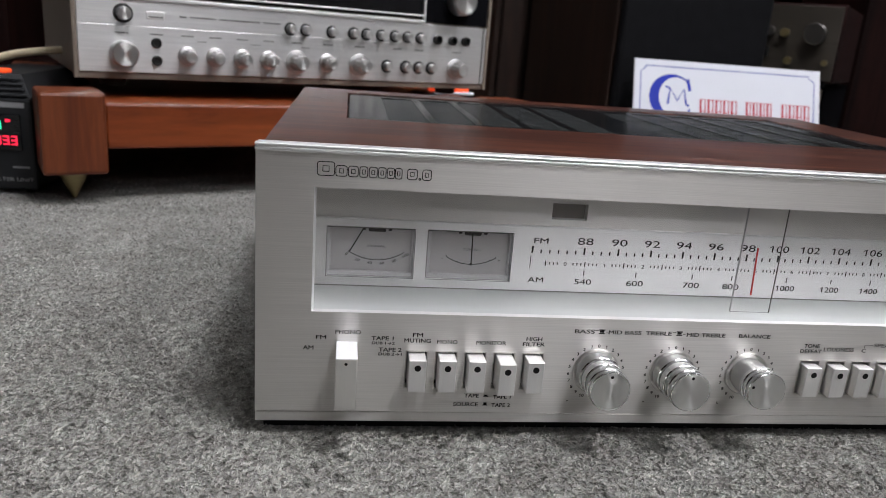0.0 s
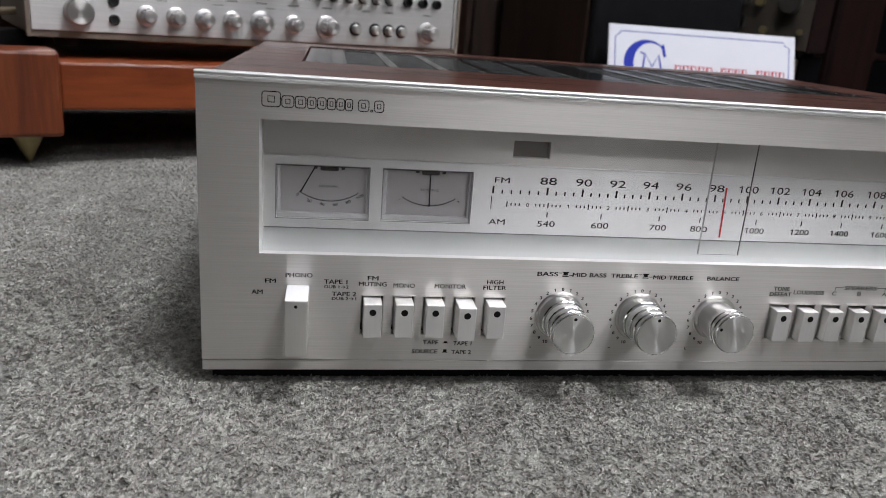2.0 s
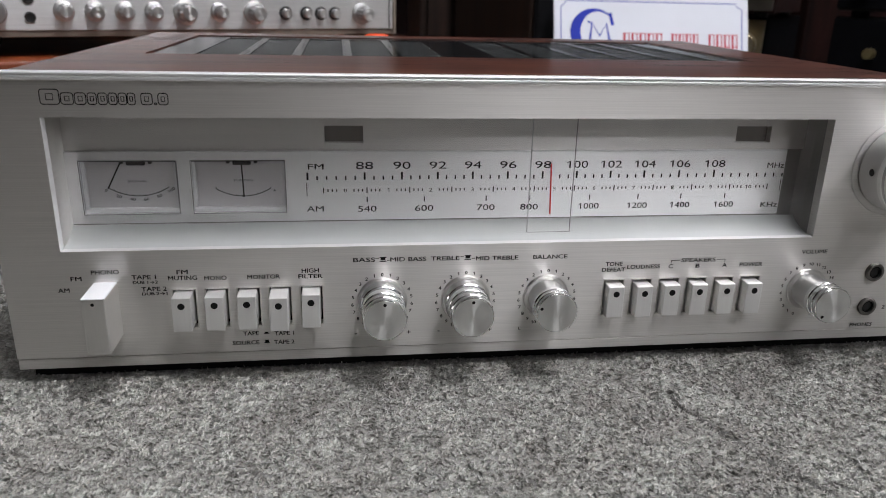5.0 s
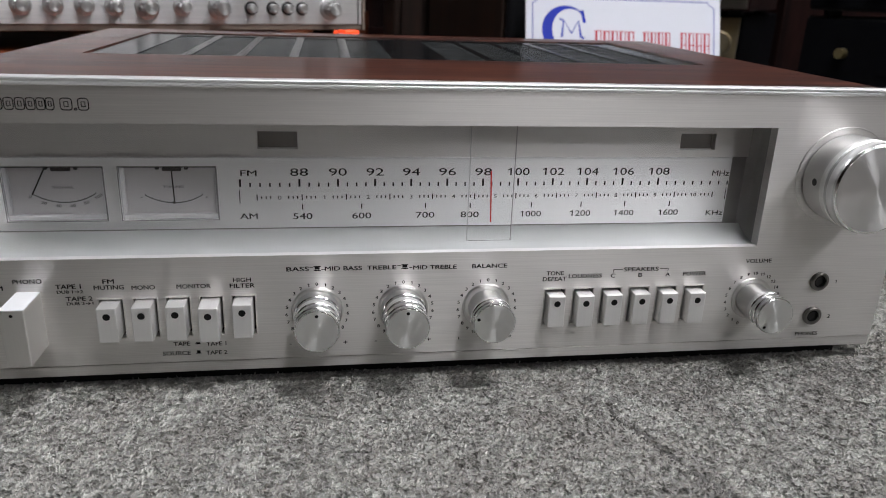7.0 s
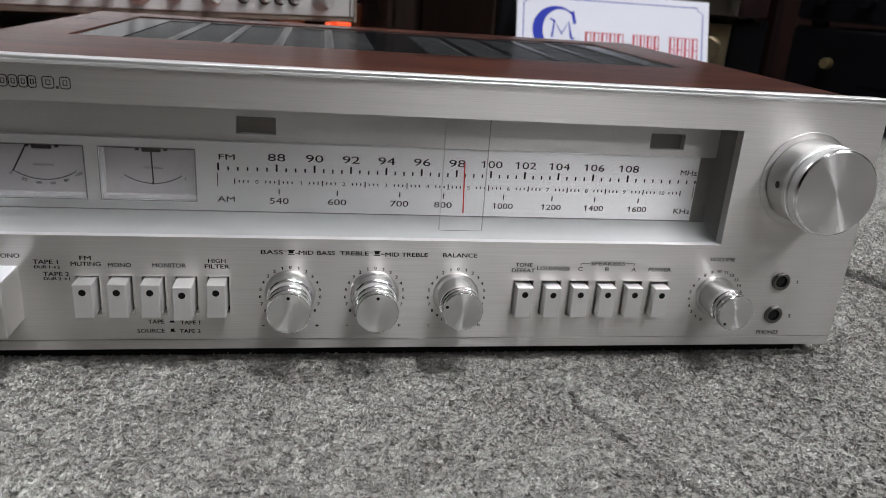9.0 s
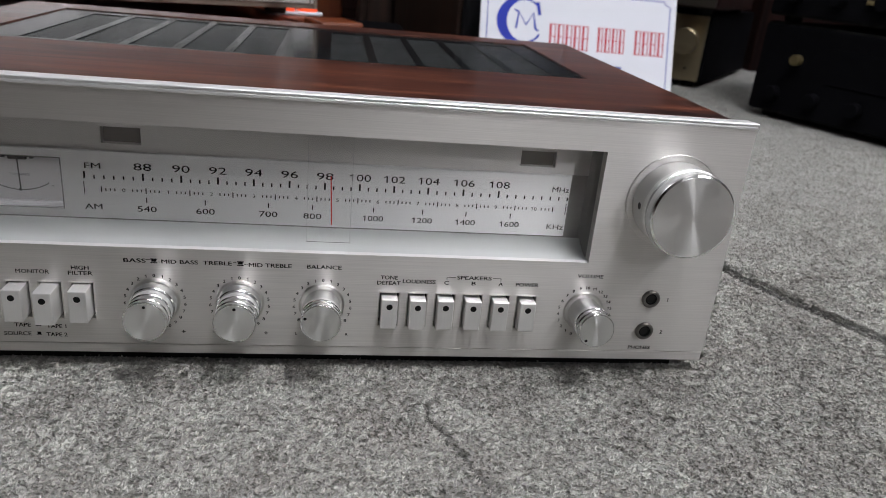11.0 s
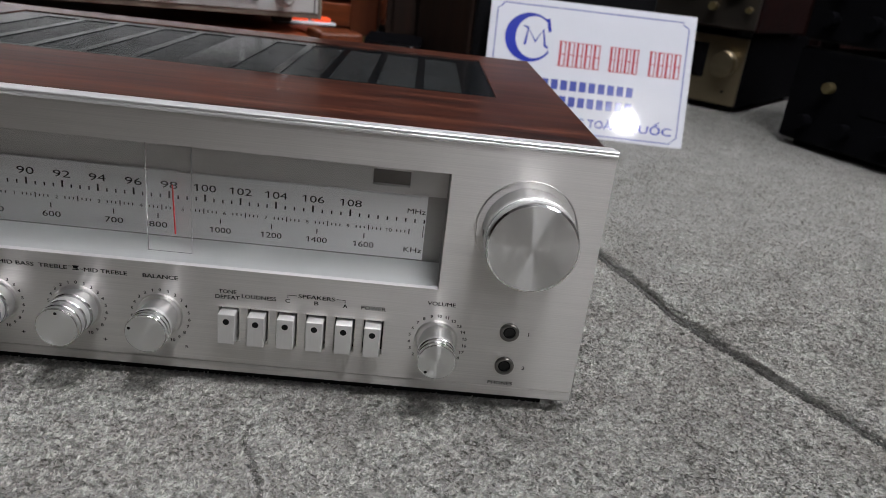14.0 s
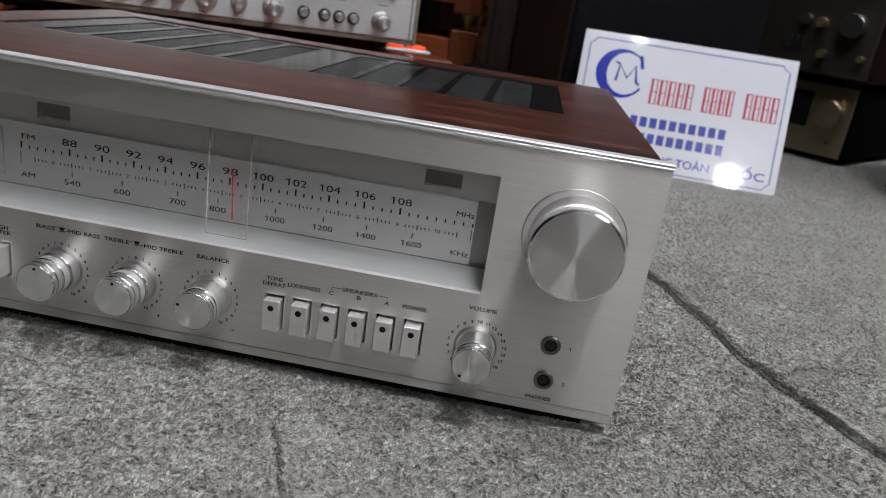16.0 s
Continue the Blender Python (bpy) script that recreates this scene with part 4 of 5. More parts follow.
for x, kind in ((0.1768, "tone"), (0.2199, "tone"), (0.2634, "balance"), (0.4115, "volume")):
    bm = bmesh.new()
    r = 0.0152
    zc = 0.0359
    if kind == "volume":
        for i in range(21):
            a = math.radians((i - 10) * 15.9)
            add_text(bm, str(i), x + r * math.sin(a), zc + r * math.cos(a), 0.0018, PY, spread=1.1, weight=0.03)
    else:
        for i in range(-10, 11):
            a = math.radians(i * 15.6)
            add_text(bm, str(abs(i)), x + r * math.sin(a), zc + r * math.cos(a), 0.0018, PY, spread=1.1, weight=0.03)
        for s, sx in (("-" if kind == "tone" else "L", -1), ("+" if kind == "tone" else "R", 1)):
            add_text(bm, s, x + sx * 0.0137, 0.0186, 0.0026 if kind == "tone" else 0.0016, PY)
    part("number_scale", face_front(bm), INK, receiver)

# outlined maker's mark as plain rounded shapes
for i, (a, b) in enumerate(((0.0262, 0.0343), (0.0349, 0.0402), (0.0408, 0.0455), (0.0462, 0.0500), (0.0507, 0.0545), (0.0551, 0.0587), (0.0593, 0.0628), (0.0632, 0.0664), (0.0690, 0.0738), (0.0747, 0.0756), (0.0763, 0.0806))):
    top = 0.1424 if i == 0 else (0.1366 if i == 9 else 0.1409)
    low = 0.1358
    bm = bmesh.new()
    w, rr = 0.00042, min(0.0012, (b - a) * 0.3)
    ring = []
    for cx, cz, s in ((b - rr, top - rr, 0), (a + rr, top - rr, 90), (a + rr, low + rr, 180), (b - rr, low + rr, 270)):
        ring += [(cx + rr * math.cos(math.radians(s + q)), cz + rr * math.sin(math.radians(s + q))) for q in (0, 30, 60, 90)]
    stroke(bm, ring + [ring[0]], w, PY)
    if i not in (9,):
        inner = [(a + (b - a) * 0.32, low + (top - low) * 0.3), (b - (b - a) * 0.32, low + (top - low) * 0.3), (b - (b - a) * 0.32, top - (top - low) * 0.3), (a + (b - a) * 0.32, top - (top - low) * 0.3)]
        stroke(bm, inner + [inner[0]], w, PY)
    part("nameplate_mark", face_front(bm), INK, receiver, "black outlined plain mark")

# ---- second receiver on the wooden stand ----
TH = 25.07
AMP = pose(-0.2603, 0.5362, 0, 0, 0, TH)
amp = thing("large_receiver", "large silver vintage receiver with black dial on a wooden stand", "receiver", AMP)
AW, AT = 0.545, 0.33
part("case", box(0.0, AW, 0.006, 0.38, 0.1275, AT, 0.003), CASE, amp, "brown-grey metal case")
part("base_strip", box(-0.001, AW + 0.001, -0.002, 0.006, 0.1270, 0.1345, 0.001), CASE, amp)
part("lower_faceplate", box(0.0015, AW - 0.0015, -0.004, 0.006, 0.1347, 0.1860, 0.0003), SILVER, amp, "brushed silver lower faceplate")
part("upper_faceplate", box(0.0015, AW - 0.0015, -0.0039, 0.006, 0.1863, 0.2140, 0.0003), SILVER, amp)
part("side_trim", box(AW - 0.001, AW + 0.004, -0.005, 0.01, 0.1270, AT, 0.001), CASE, amp)
part("side_trim", box(-0.004, 0.001, -0.005, 0.01, 0.1270, AT, 0.001), CASE, amp)
part("dial_window", box(0.0016, 0.436, -0.002, 0.0055, 0.2200, AT - 0.006, 0.0005), SMOKED, amp, "black glass dial window")
part("dial_surround", box(0.437, AW - 0.0016, -0.0025, 0.0055, 0.2165, AT - 0.006, 0.0005), PLASTIC, amp)
part("dial_trim", box(0.0016, 0.439, -0.006, 0.0, 0.2142, 0.2185, 0.0006), EDGE, amp)
part("dial_line", box(0.0016, 0.436, -0.0075, -0.003, 0.2232, 0.2252, 0.0005), EDGE, amp, "thin silver line under the dial")
# black strip proud of the plate, standing in for shade beside the trim
part("trim_shade_strip", box(AW - 0.0075, AW - 0.0062, -0.0046, 0.0, 0.1350, 0.2135), BLACK, amp)
part("dial_trim", box(0.436, 0.4390, -0.006, 0.0, 0.2187, AT - 0.006, 0.0006), EDGE, amp)


def amp_knob(name, u, z, r, d, mat=DULLKNOB, skirt=False, dark_ring=False):
    """A knob of the second receiver: plain, on a wide thin skirt, or in a black ring for socket and shadow."""
    g = r * 0.70 if skirt else r
    k = part(name, lathe([(g * 0.98, 0), (g, 0.002), (g * 0.96, d - 0.0018), (g * 0.88, d), (0, d)], 28), mat, amp, m=pose(u, -0.004, z, 90, 0, 0), smooth=True)
    k.data.set_sharp_from_angle(angle=radians(30))
    part("knob_face", lathe([(g * 0.86, d), (g * 0.85, d + 0.0003), (0, d + 0.0003)], 28), SPUN, k)
    if skirt:
        part("knob_skirt", lathe([(r * 1.08, 0.0002), (r * 1.08, 0.0014), (r * 1.05, 0.0018), (g * 0.9, 0.0020)], 36), DULLKNOB, k, "thin metal skirt", smooth=True)
        bm = bmesh.new()
        for n in range(12):
            a = 2 * math.pi * n / 12
            add_lathe(bm, [(0.0, 0.0046), (g * 0.16, 0.0046), (g * 0.14, d * 0.86), (0.0, d * 0.88)], 6, g * 0.97 * math.cos(a), g * 0.97 * math.sin(a))
        part("knob_grip", bm, DULLKNOB, k, "ribbed grip")
    # black ring: a socket at the toggles, painted shadow at the push buttons
    if dark_ring:
        part("socket_shade_ring", lathe([(r * 1.42, 0.0001), (r * 1.40, 0.0009), (r * 1.0, 0.0010)], 28), BLACK, k, "black ring round the button, for socket and shadow")


amp_knob("volume_knob", 0.0470, 0.1553, 0.0148, 0.020)
amp_knob("power_knob", 0.0490, 0.1990, 0.0075, 0.012, dark_ring=True)
for u in (0.1185, 0.1510, 0.1838, 0.2170, 0.2955):
    amp_knob("tone_knob", u, 0.1553, 0.0105, 0.020, skirt=True)
for u in (0.2536, 0.3412, 0.4944):
    amp_knob("selector_knob", u, 0.1545, 0.0135, 0.022, skirt=True)
for u in (0.3830, 0.4121, 0.4330, 0.4534):
    amp_knob("toggle_button", u, 0.1545, 0.0062, 0.009, dark_ring=True)
for u in (0.2446, 0.2649, 0.3006, 0.3312, 0.3502, 0.3721, 0.3929, 0.4122, 0.4329):
    amp_knob("push_button", u, 0.1945, 0.0056, 0.010, dark_ring=True)
for u in (0.4604, 0.4850, 0.5074):
    part("indicator_socket", lathe([(0.0065, 0), (0.0065, 0.006), (0.0052, 0.007), (0.0046, 0.001), (0, 0.001)], 24), BLACK, amp, m=pose(u, -0.003, 0.1937, 90, 0, 0))
for z in (0.1685, 0.1487):
    part("headphone_socket", lathe([(0.0058, 0), (0.0058, 0.002), (0.0046, 0.003), (0.0038, 0.0005), (0, 0.0005)], 24), BLACK, amp, m=pose(0.0838, -0.004, z, 90, 0, 0))
amp_knob("tuning_knob", 0.4907, 0.2480, 0.0200, 0.022)
part("badge", box(0.0734, 0.0935, -0.0045, -0.003, 0.1945, 0.2030, 0.0006), EDGE, amp, "small plain metal badge")
bm = bmesh.new()
quad(bm, 0.076, 0.091, 0.1965, 0.1975, -0.0047)
part("badge_bar", bm, INK, amp)


def bar(name, u0, u1, z0, z1, y, mat, parent, label=""):
    b = bmesh.new()
    quad(b, u0, u1, z0, z1, y)
    return part(name, b, mat, parent, label)


for u, w in ((0.110, 0.008), (0.122, 0.03), (0.156, 0.05), (0.21, 0.022)):
    bar("caption_bar", u, u + w, 0.1987, 0.1999, -0.00405, GREYINK, amp)
for u in (0.0470, 0.0838, 0.1185, 0.1510, 0.1838, 0.2170, 0.2536, 0.2955, 0.3412, 0.3975, 0.4330, 0.4944):
    bar("caption_bar", u - 0.007, u + 0.007, 0.1775, 0.1785, -0.00412, GREYINK, amp)
for u in (0.135, 0.20, 0.265):
    bar("caption_bar", u - 0.006, u + 0.006, 0.1722, 0.1728, -0.00412, GREYINK, amp)
for u in (0.04, 0.50):
    for v in (0.03, 0.33):
        part("foot", lathe([(0, 0.1178), (0.014, 0.1178), (0.016, 0.1275), (0, 0.1275)], 20), STEEL, amp, m=pose(u, v, 0))

# stand of beams and corner blocks on brass cones
STAND = pose(-0.2603, 0.5362, 0, 0, 0, TH)


def wooden_stand(m, u0, u1, v0, v1, label, zb=0.031, zt=0.1178):
    s = thing("wooden_stand", label, "equipment stand", m, "wooden stands")
    bw = 0.064
    for u in (u0, u1 - bw):
        for v in (v0, v1 - bw):
            blk = part("corner_block", box(u, u + bw, v, v + bw, zb, zt, 0.004), BLOCKWOOD, s)
            part("cone_foot", lathe([(0, 0.0), (0.002, 0.001), (0.0165, zb - 0.0005), (0, zb - 0.0005)], 28), BRASS, blk, "dull brass cone foot", m=pose(u + bw / 2, v + bw / 2, 0))
    for v in (v0 + 0.006, v1 - bw + 0.006):
        part("beam", box(u0 + bw, u1 - bw, v, v + 0.05, 0.0575, 0.1062, 0.0025), STANDWOOD, s)
    for u in (u0 + 0.006, u1 - bw + 0.006):
        part("cross_beam", box(u, u + 0.05, v0 + bw, v1 - bw, 0.0575, 0.1062, 0.0025), STANDWOOD, s)
    part("top_board", box(u0 + 0.058, u1 - 0.058, v0 + 0.058, v1 - 0.058, 0.086, 0.1050, 0.001), STANDWOOD, s)
    return s


wooden_stand(STAND, -0.047, 0.590, -0.0735, 0.36, "red-brown stained wooden stand on brass cones")
wooden_stand(pose(-0.360, 1.42, 0.0), 0.0, 0.64, 0.0, 0.40, "red-brown wooden stand in the shade behind", 0.041, 0.128)
wooden_stand(pose(-0.360, 1.42, 0.128), 0.0, 0.64, 0.0, 0.40, "red-brown wooden stand stacked on another one", 0.036, 0.122)

# small light under the edge of the receiver
neon = thing("power_strip", "power strip with a glowing orange switch behind the receiver", "power strip", AMP)
part("body", box(0.515, 0.612, 0.112, 0.160, 0.1063, 0.1120, 0.003), SIGNWHITE, neon, "pale plastic body")
for u in (0.540, 0.578):
    part("switch", box(u, u + 0.026, 0.118, 0.146, 0.1120, 0.1180, 0.002), NEON, neon, "glowing orange switch")

# ---- black filter unit ----
unit = thing("power_filter_unit", "small black power filter box with red and green digits", "filter unit", pose(-0.3000, 0.505, 0, 0, 0, 0))
part("housing", box(-0.095, 0.0, 0.0, 0.20, 0.003, 0.1035, 0.003), FILTERBLACK, unit, "black plastic housing")
bm = bmesh.new()
vs = [bm.verts.new(p) for p in ((-0.095, 0.002, 0.1036), (0.0, 0.002, 0.1036), (0.0, 0.198, 0.1036), (-0.095, 0.198, 0.1036), (-0.079, 0.022, 0.127), (-0.016, 0.022, 0.127), (-0.016, 0.178, 0.127), (-0.079, 0.178, 0.127))]
for f in ((0, 1, 5, 4), (1, 2, 6, 5), (2, 3, 7, 6), (3, 0, 4, 7), (4, 5, 6, 7), (3, 2, 1, 0)):
    bm.faces.new([vs[i] for i in f])
part("lid", bm, FILTERBLACK, unit, "sloping black lid with ridges")
for k in range(4):
    part("ridge", box(-0.091 + 0.0035 * k, -0.004 - 0.0035 * k, 0.001 + 0.0044 * k, 0.006 + 0.0044 * k, 0.1048 + 0.0052 * k, 0.1070 + 0.0052 * k, 0.0005), FILTERBLACK, unit)
part("warning_lamp", box(-0.062, -0.032, 0.024, 0.040, 0.1265, 0.1315, 0.002), NEON, unit, "orange translucent lamp")
display = part("display", box(-0.080, -0.0115, -0.002, 0.002, 0.047, 0.086, 0.001), SMOKED, unit, "black display window")


def digit(name, x, z, w, h, segs, mat):
    """One seven-segment figure."""
    b, t, y = bmesh.new(), w * 0.24, -0.0023
    boxes = {"a": (x, x + w, z + h - t, z + h), "g": (x, x + w, z + h / 2 - t / 2, z + h / 2 + t / 2), "d": (x, x + w, z, z + t),
             "f": (x, x + t, z + h / 2, z + h), "b": (x + w - t, x + w, z + h / 2, z + h), "e": (x, x + t, z, z + h / 2), "c": (x + w - t, x + w, z, z + h / 2)}
    for n, k in enumerate(segs):
        quad(b, *boxes[k], y - 0.00001 * n)
    return part(name, b, mat, display)


for k in range(4):
    digit("red_digit", -0.0465 + 0.0082 * k, 0.0530, 0.0062, 0.0100, "abgcd", LEDRED)
for k in range(2):
    digit("green_digit", -0.0450 + 0.0078 * k, 0.0698, 0.0062, 0.0085, "abcdefg", LEDGREEN)
bar("red_light", -0.0265, -0.0215, 0.0780, 0.0805, -0.0023, LEDRED, display)
for z in (0.0795, 0.0745, 0.0665):
    bar("caption_bar", -0.0185, -0.0135, z - 0.0007, z + 0.0007, -0.0023, GREYINK, display)
bm = bmesh.new()
add_text(bm, "FILTER UNIT", -0.0235, 0.0147, 0.0042, -0.0002, 0.0420)
part("label_lettering", face_front(bm), PALETYPE, unit)
bar("caption_bar", -0.0235, -0.0060, 0.0272, 0.0296, -0.0002, PALETYPE, unit)
bar("nameplate_bar", -0.0560, -0.0068, 0.0930, 0.0988, -0.0003, PALETYPE, unit)
for u in (-0.082, -0.012):
    for v in (0.02, 0.18):
        part("foot", lathe([(0, -0.002), (0.007, -0.002), (0.007, 0.004), (0, 0.004)], 14), STEEL, unit, m=pose(u, v, 0))


def cable(name, pts, r, mat, label):
    cu = bpy.data.curves.new(name, "CURVE")
    cu.dimensions, cu.bevel_depth, cu.bevel_resolution, cu.resolution_u = "3D", r, 3, 10
    sp = cu.splines.new("NURBS")
    sp.points.add(len(pts) - 1)
    for p, c in zip(sp.points, pts):
        p.co = (*c, 1)
    sp.use_endpoint_u, sp.order_u = True, 4
    ob = bpy.data.objects.new(name, cu)
    me = bpy.data.meshes.new_from_object(ob)
    bpy.data.objects.remove(ob)
    me.materials.clear()
    me.materials.append(mat)
    me.shade_smooth()
    return tagged(new(name, me), label, "cable")


cable("power_cable", [(-0.43, 0.62, 0.112), (-0.40, 0.62, 0.128), (-0.37, 0.62, 0.140), (-0.345, 0.63, 0.146), (-0.315, 0.68, 0.149), (-0.28, 0.76, 0.145)], 0.0047, CREAM, "thick cream power cable behind the filter box")

# ---- loudspeakers ----
def loudspeaker(m, w, d, h, cloth, label):
    s = thing("loudspeaker", label, "loudspeaker", m, "loudspeakers")
    part("cabinet", box(0, w, 0.012, d, 0.0, h, 0.003), WALNUT, s)
    if cloth:
        part("grille_cloth", box(0.004, w - 0.004, -0.004, 0.0115, 0.012, h - 0.012, 0.006), CLOTH, s, "black grille cloth")
    else:
        part("front_board", box(0.014, w - 0.014, 0.0, 0.0115, 0.014, h - 0.014, 0.002), WALNUT, s)
    part("plinth", box(0.004, w - 0.004, 0.02, d - 0.01, -0.006, 0.0, 0.0), STEEL, s)
    return s


loudspeaker(pose(0.462, 0.842, 0, 0, 0, 19), 0.331, 0.27, 0.62, True, "tall floor loudspeaker with black grille cloth")
loudspeaker(pose(0.312, 1.125, 0), 0.143, 0.275, 0.70, False, "dark walnut loudspeaker cabinet")

# ---- sign board leaning on the loudspeaker ----
A, B, C = Vector((0.4849, 0.8205, 0.1885)), Vector((0.7960, 0.8120, 0.1885)), Vector((0.7990, 0.7490, -0.0015))
ux = (B - A).normalized()
nz = ux.cross(C - B).normalized()
if nz.y > 0:
    nz = -nz
uz = -ux.cross(nz).normalized()
uz = uz if uz.z > 0 else -uz
M = Matrix.Identity(4)
for r in range(3):
    M[r][0], M[r][1], M[r][2], M[r][3] = ux[r], -nz[r], uz[r], A[r]
SIGN = M
sign = thing("sign_board", "white acrylic shop sign with blue and red print, leaning", "sign", SIGN)
SW, SH = 0.3125, 0.2045
part("board", box(0, SW, 0.0, 0.004, -SH, 0, 0.0008), SIGNWHITE, sign, "glossy white acrylic board")
SYF = -0.00015
bm = bmesh.new()
m0, c0 = 0.0105, 0.009
edge = [(m0 + c0, -m0), (SW - m0 - c0, -m0), (SW - m0 - c0, -m0 - 0.004), (SW - m0, -m0 - c0), (SW - m0, -SH + m0 + c0), (SW - m0 - c0 * 0.6, -SH + m0 + c0 * 0.6), (SW - m0 - c0, -SH + m0), (m0 + c0, -SH + m0), (m0, -SH + m0 + c0), (m0, -m0 - c0), (m0 + c0 * 0.6, -m0 - c0 * 0.6), (m0 + c0, -m0)]
stroke(bm, edge, 0.0016, SYF)
part("print_border", face_front(bm), PALEBLUE, sign, "thin blue border line")
bm = bmesh.new()
n = 44
outer, inner = [], []
for k in range(n + 1):
    a = math.radians(42 + 285 * k / n)
    outer.append((0.0625 + 0.0375 * math.cos(a), -0.0585 + 0.0365 * math.sin(a)))
    inner.append((0.0690 + 0.0278 * math.cos(a), -0.0580 + 0.0312 * math.sin(a)))
vo = [bm.verts.new((x, SYF, z)) for x, z in outer]
vi = [bm.verts.new((x, SYF, z)) for x, z in inner]
for k in range(n):
    bm.faces.new((vo[k], vo[k + 1], vi[k + 1], vi[k]))
stroke(bm, [(0.056, -0.0700), (0.0595, -0.0445), (0.0715, -0.0640), (0.0825, -0.0450), (0.0865, -0.0690), (0.0915, -0.0715)], 0.0036, SYF - 0.0001)
stroke(bm, [(0.052, -0.0420), (0.0600, -0.0450)], 0.0025, SYF - 0.00015)
stroke(bm, [(0.0880, -0.0285), (0.0922, -0.0475)], 0.0050, SYF - 0.0002)
part("print_emblem", face_front(bm), BLUE, sign, "blue crescent emblem")
words = (((0.1085, 0.1738), 5), ((0.1860, 0.2325), 4), ((0.2465, 0.2970), 4))
for (a, b), count in words:
    step = (b - a) / count
    for k in range(count):
        bm = bmesh.new()
        l, r = a + k * step, a + (k + 1) * step - 0.0018
        stroke(bm, [(l + 0.0024, -0.0958), (l + 0.0024, -0.0588)], 0.0034, SYF)
        stroke(bm, [(r - 0.0014, -0.0958), (r - 0.0014, -0.0588)], 0.0018, SYF)
        for h in (-0.0600, -0.0785, -0.0962):
            quad(bm, l + (0.002 if h == -0.0785 else 0), r, h, h + 0.0014, SYF - 0.00004)
        part("title_mark", face_front(bm), REDPRINT, sign)
for z in (-0.1240, -0.1478):
    for k in range(10):
        l = 0.0880 + k * 0.01438
        bar("number_bar", l, l + 0.0104, z - 0.0075, z + 0.0075, SYF, PALEBLUE, sign)
bm = bmesh.new()
add_text(bm, "ÀNG", 0.1425, -0.1765, 0.0125, SYF, 0.0330)
add_text(bm, "TOÀN", 0.1890, -0.1765, 0.0125, SYF, 0.0485)
add_text(bm, "QUỐC", 0.2585, -0.1765, 0.0125, SYF, 0.0700)
part("print_lettering", face_front(bm), BLUE, sign, "bold blue capital letters")

# ---- amplifiers against the right side ----
def boxed_amp(name, label, m, w, h, d, face, case, knobs, keys=(), windows=(), group="stacked amplifiers"):
    s = thing(name, label, "amplifier", m, group)
    part("case", box(0, w, 0.006, d, 0.010, h, 0.003), case, s)
    part("faceplate", box(0.004, w - 0.004, -0.002, 0.0055, 0.014, h - 0.004, 0.001), face, s)
    for x, z, r, dep, mat in knobs:
        k = part("knob", lathe([(r * 0.97, 0), (r, 0.002), (r, dep - 0.002), (r * 0.92, dep), (0, dep)], 28), mat, s, m=pose(x, -0.002, z, 90, 0, 0))
        for p in k.data.polygons:
            p.use_smooth = True
        k.data.set_sharp_from_angle(angle=radians(30))
    for x, z, kw, kh, mat in keys:
        part("push_button", box(x - kw / 2, x + kw / 2, -0.008, 0.0, z - kh / 2, z + kh / 2, 0.001), mat, s)
    for a, b, c, e in windows:
        part("display", box(a, b, -0.0035, -0.001, c, e, 0.0005), PLASTIC if face is PLASTIC else SMOKED, s)
    for u in (0.03, w - 0.03):
        for v in (0.03, d - 0.03):
            part("foot", lathe([(0, 0), (0.014, 0), (0.015, 0.011), (0, 0.011)], 16), STEEL, s, m=pose(u, v, 0))
    return s


boxed_amp("amplifier", "champagne gold amplifier with round knobs on the carpet", pose(0.718, 1.400, 0.0, 0, 0, -40), 0.405, 0.151, 0.44, GOLD, PLASTIC,
          [(0.365, 0.095, 0.026, 0.024, GOLD), (0.10, 0.095, 0.018, 0.02, GOLD)], [(0.372, 0.040, 0.004, 0.004, STEEL)], [(0.21, 0.325, 0.062, 0.130)])
boxed_amp("tuner", "bronze tuner in a dark mahogany case, on the gold amplifier", pose(0.685, 1.387, 0.151, 0, 0, -40), 0.436, 0.165, 0.34, BRONZE, MAHOGANY,
          [(0.388, 0.106, 0.021, 0.024, GUNMETAL), (0.330, 0.105, 0.009, 0.018, BRASS), (0.345, 0.050, 0.008, 0.016, BRASS), (0.415, 0.050, 0.006, 0.014, BRASS), (0.30, 0.108, 0.010, 0.016, GUNMETAL), (0.12, 0.10, 0.02, 0.02, GUNMETAL)],
          [(0.268 + 0.011 * k, 0.066, 0.006, 0.022, STEEL) for k in range(4)])
RACK = pose(1.012, 0.905, 0.0, 0, 0, -66)
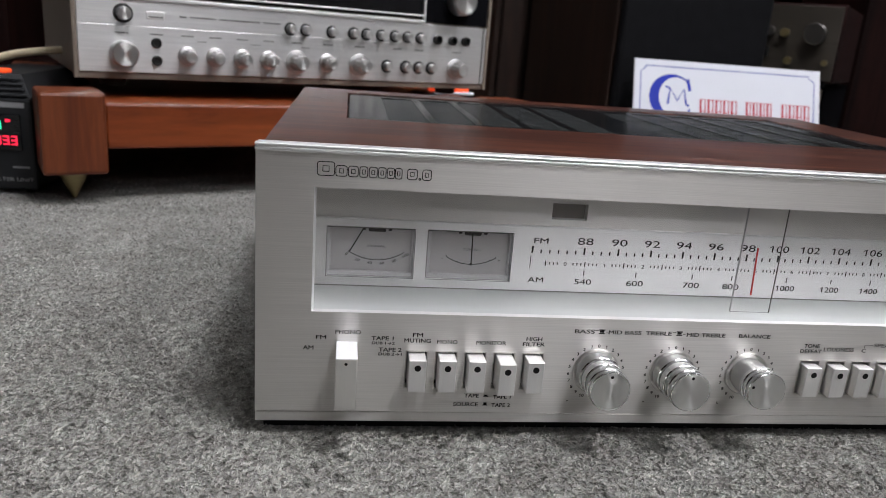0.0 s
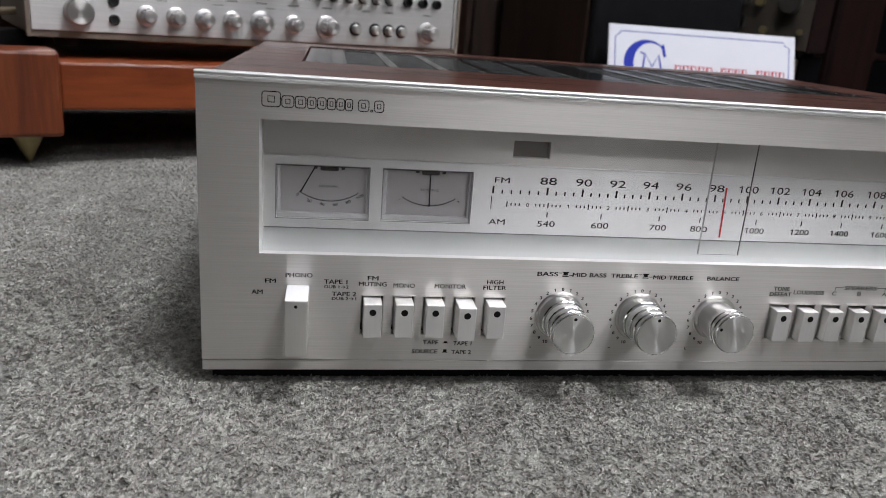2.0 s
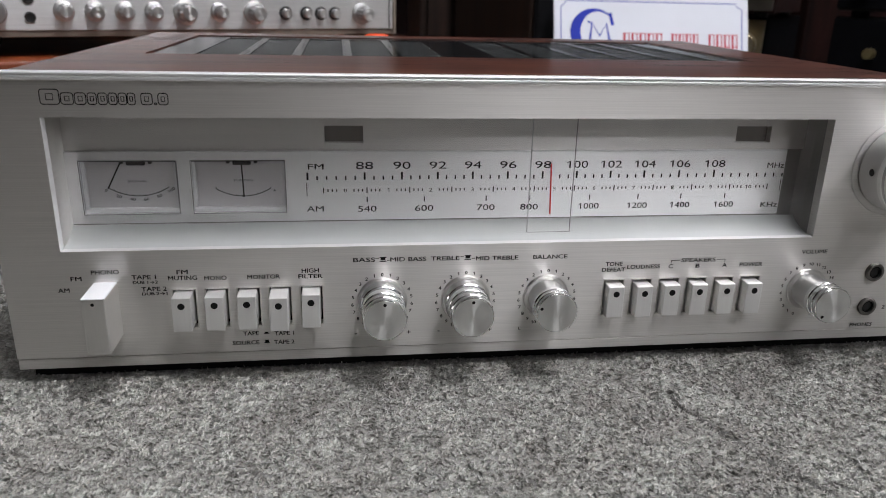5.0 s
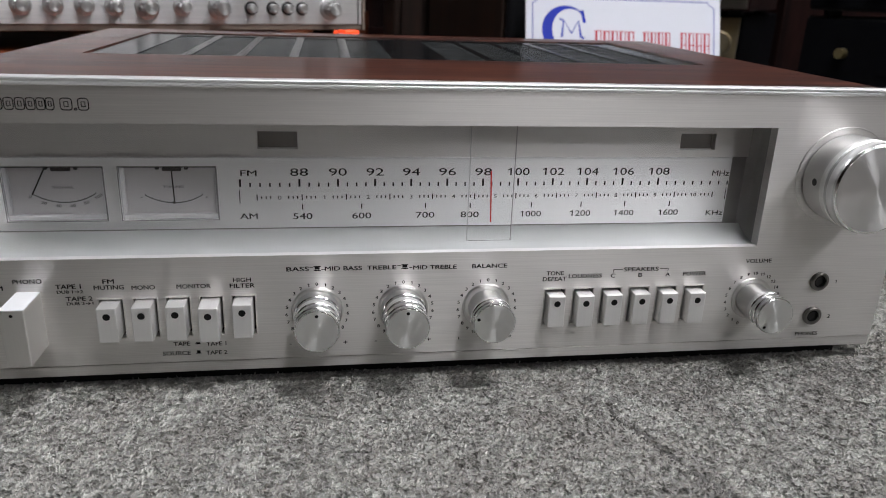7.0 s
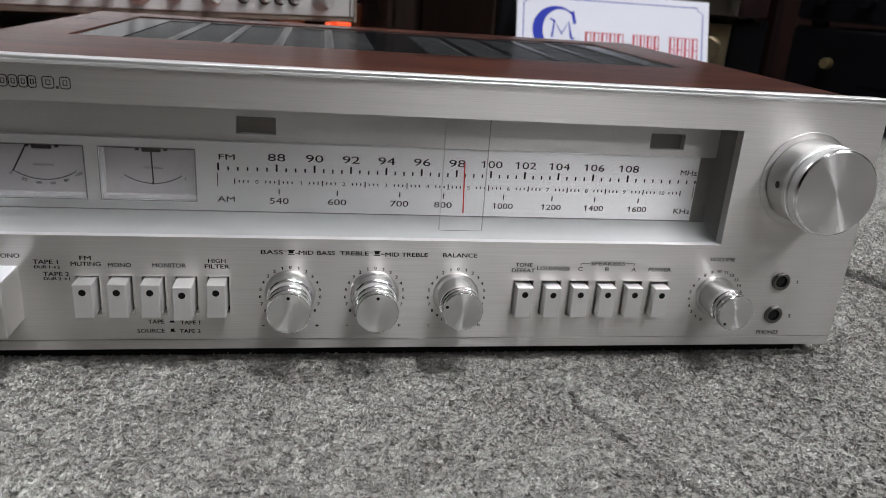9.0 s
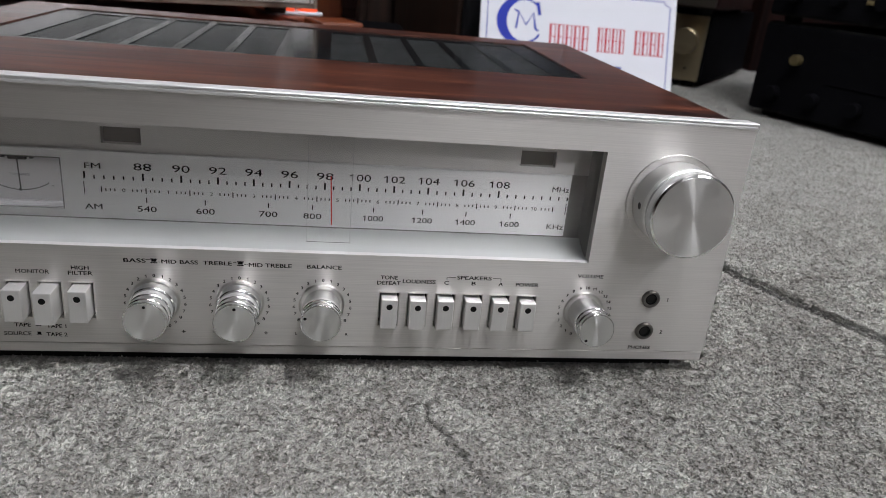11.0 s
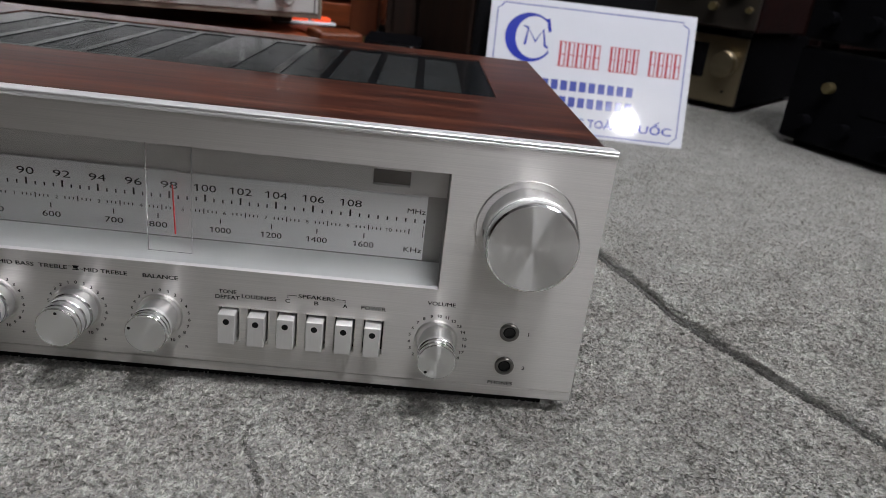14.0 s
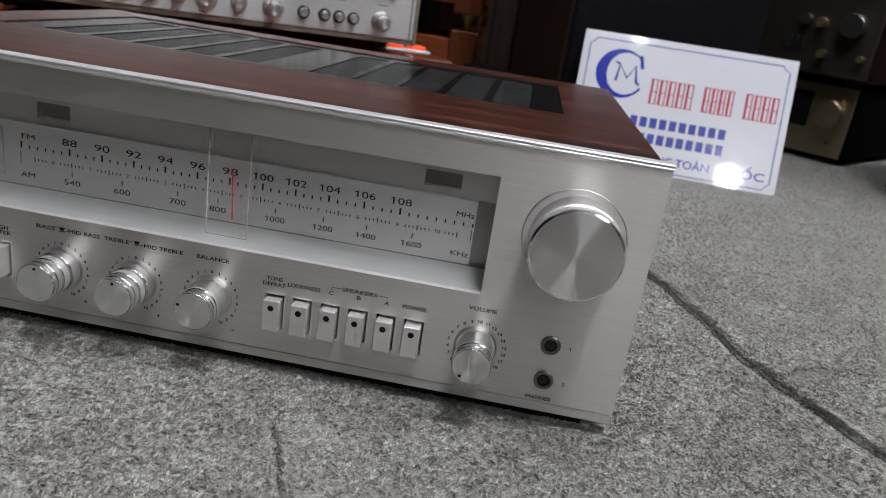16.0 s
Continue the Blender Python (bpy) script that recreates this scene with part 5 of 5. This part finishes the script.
for k, (h, z) in enumerate(((0.162, 0.0), (0.135, 0.162), (0.15, 0.297))):
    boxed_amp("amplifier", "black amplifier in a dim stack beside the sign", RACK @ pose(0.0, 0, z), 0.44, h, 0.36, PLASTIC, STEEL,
              [(0.05 + 0.075 * i, 0.045, 0.012, 0.016, PLASTIC) for i in range(5)] + ([(0.08, 0.105, 0.009, 0.014, BRASS)] if k == 0 else [(0.06, 0.10, 0.011, 0.014, PLASTIC)]),
              [(0.18 + 0.03 * i, 0.045, 0.018, 0.006, BRASS) for i in range(2)] if k == 1 else [], [(0.14, 0.40, 0.075, h - 0.03)])

# ---- low set on the floor behind the stand ----
deck = thing("media_player", "small black player with green and red lights on the floor", "player", pose(0.288, 0.95, 0.0, 0, 0, 0))
part("case", box(0, 0.098, 0, 0.14, 0.004, 0.088, 0.002), PLASTIC, deck)
part("fascia", box(0.002, 0.096, -0.0015, 0.0, 0.006, 0.086, 0.0005), SMOKED, deck, "glossy black fascia")
part("light_green", box(0.024, 0.033, -0.0025, -0.001, 0.056, 0.0605), LEDGREEN, deck)
part("light_red", box(0.039, 0.0435, -0.0025, -0.001, 0.0565, 0.0605), LEDRED, deck)
part("label_bar", box(0.010, 0.036, -0.002, -0.001, 0.0745, 0.0795), PALETYPE, deck)
part("label_bar", box(0.042, 0.070, -0.002, -0.001, 0.0755, 0.0805), PALETYPE, deck)
part("key", box(0.079, 0.083, -0.0025, -0.001, 0.0775, 0.0830), PALETYPE, deck)
for u in (0.015, 0.083):
    for v in (0.02, 0.12):
        part("foot", lathe([(0, -0.001), (0.006, -0.001), (0.006, 0.005), (0, 0.005)], 12), STEEL, deck, m=pose(u, v, 0))

# ---- dark cabinet behind ----
shelf = thing("shelf_cabinet", "dark wooden shelf cabinet along the back, in shade", "cabinet", pose(0, 0.24, 0))
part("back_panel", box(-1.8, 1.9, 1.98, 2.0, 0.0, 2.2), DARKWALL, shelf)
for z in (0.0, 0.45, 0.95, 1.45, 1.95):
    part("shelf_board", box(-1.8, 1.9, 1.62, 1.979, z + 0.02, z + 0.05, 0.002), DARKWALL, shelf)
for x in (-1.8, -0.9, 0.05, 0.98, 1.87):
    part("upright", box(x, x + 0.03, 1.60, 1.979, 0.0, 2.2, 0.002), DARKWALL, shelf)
# added block that keeps the far floor between the amplifiers dark
part("dark_filler", box(1.36, 1.86, 1.29, 1.599, 0.0, 0.44, 0.003), DARKWALL, shelf, "dark block added to hide bright floor")
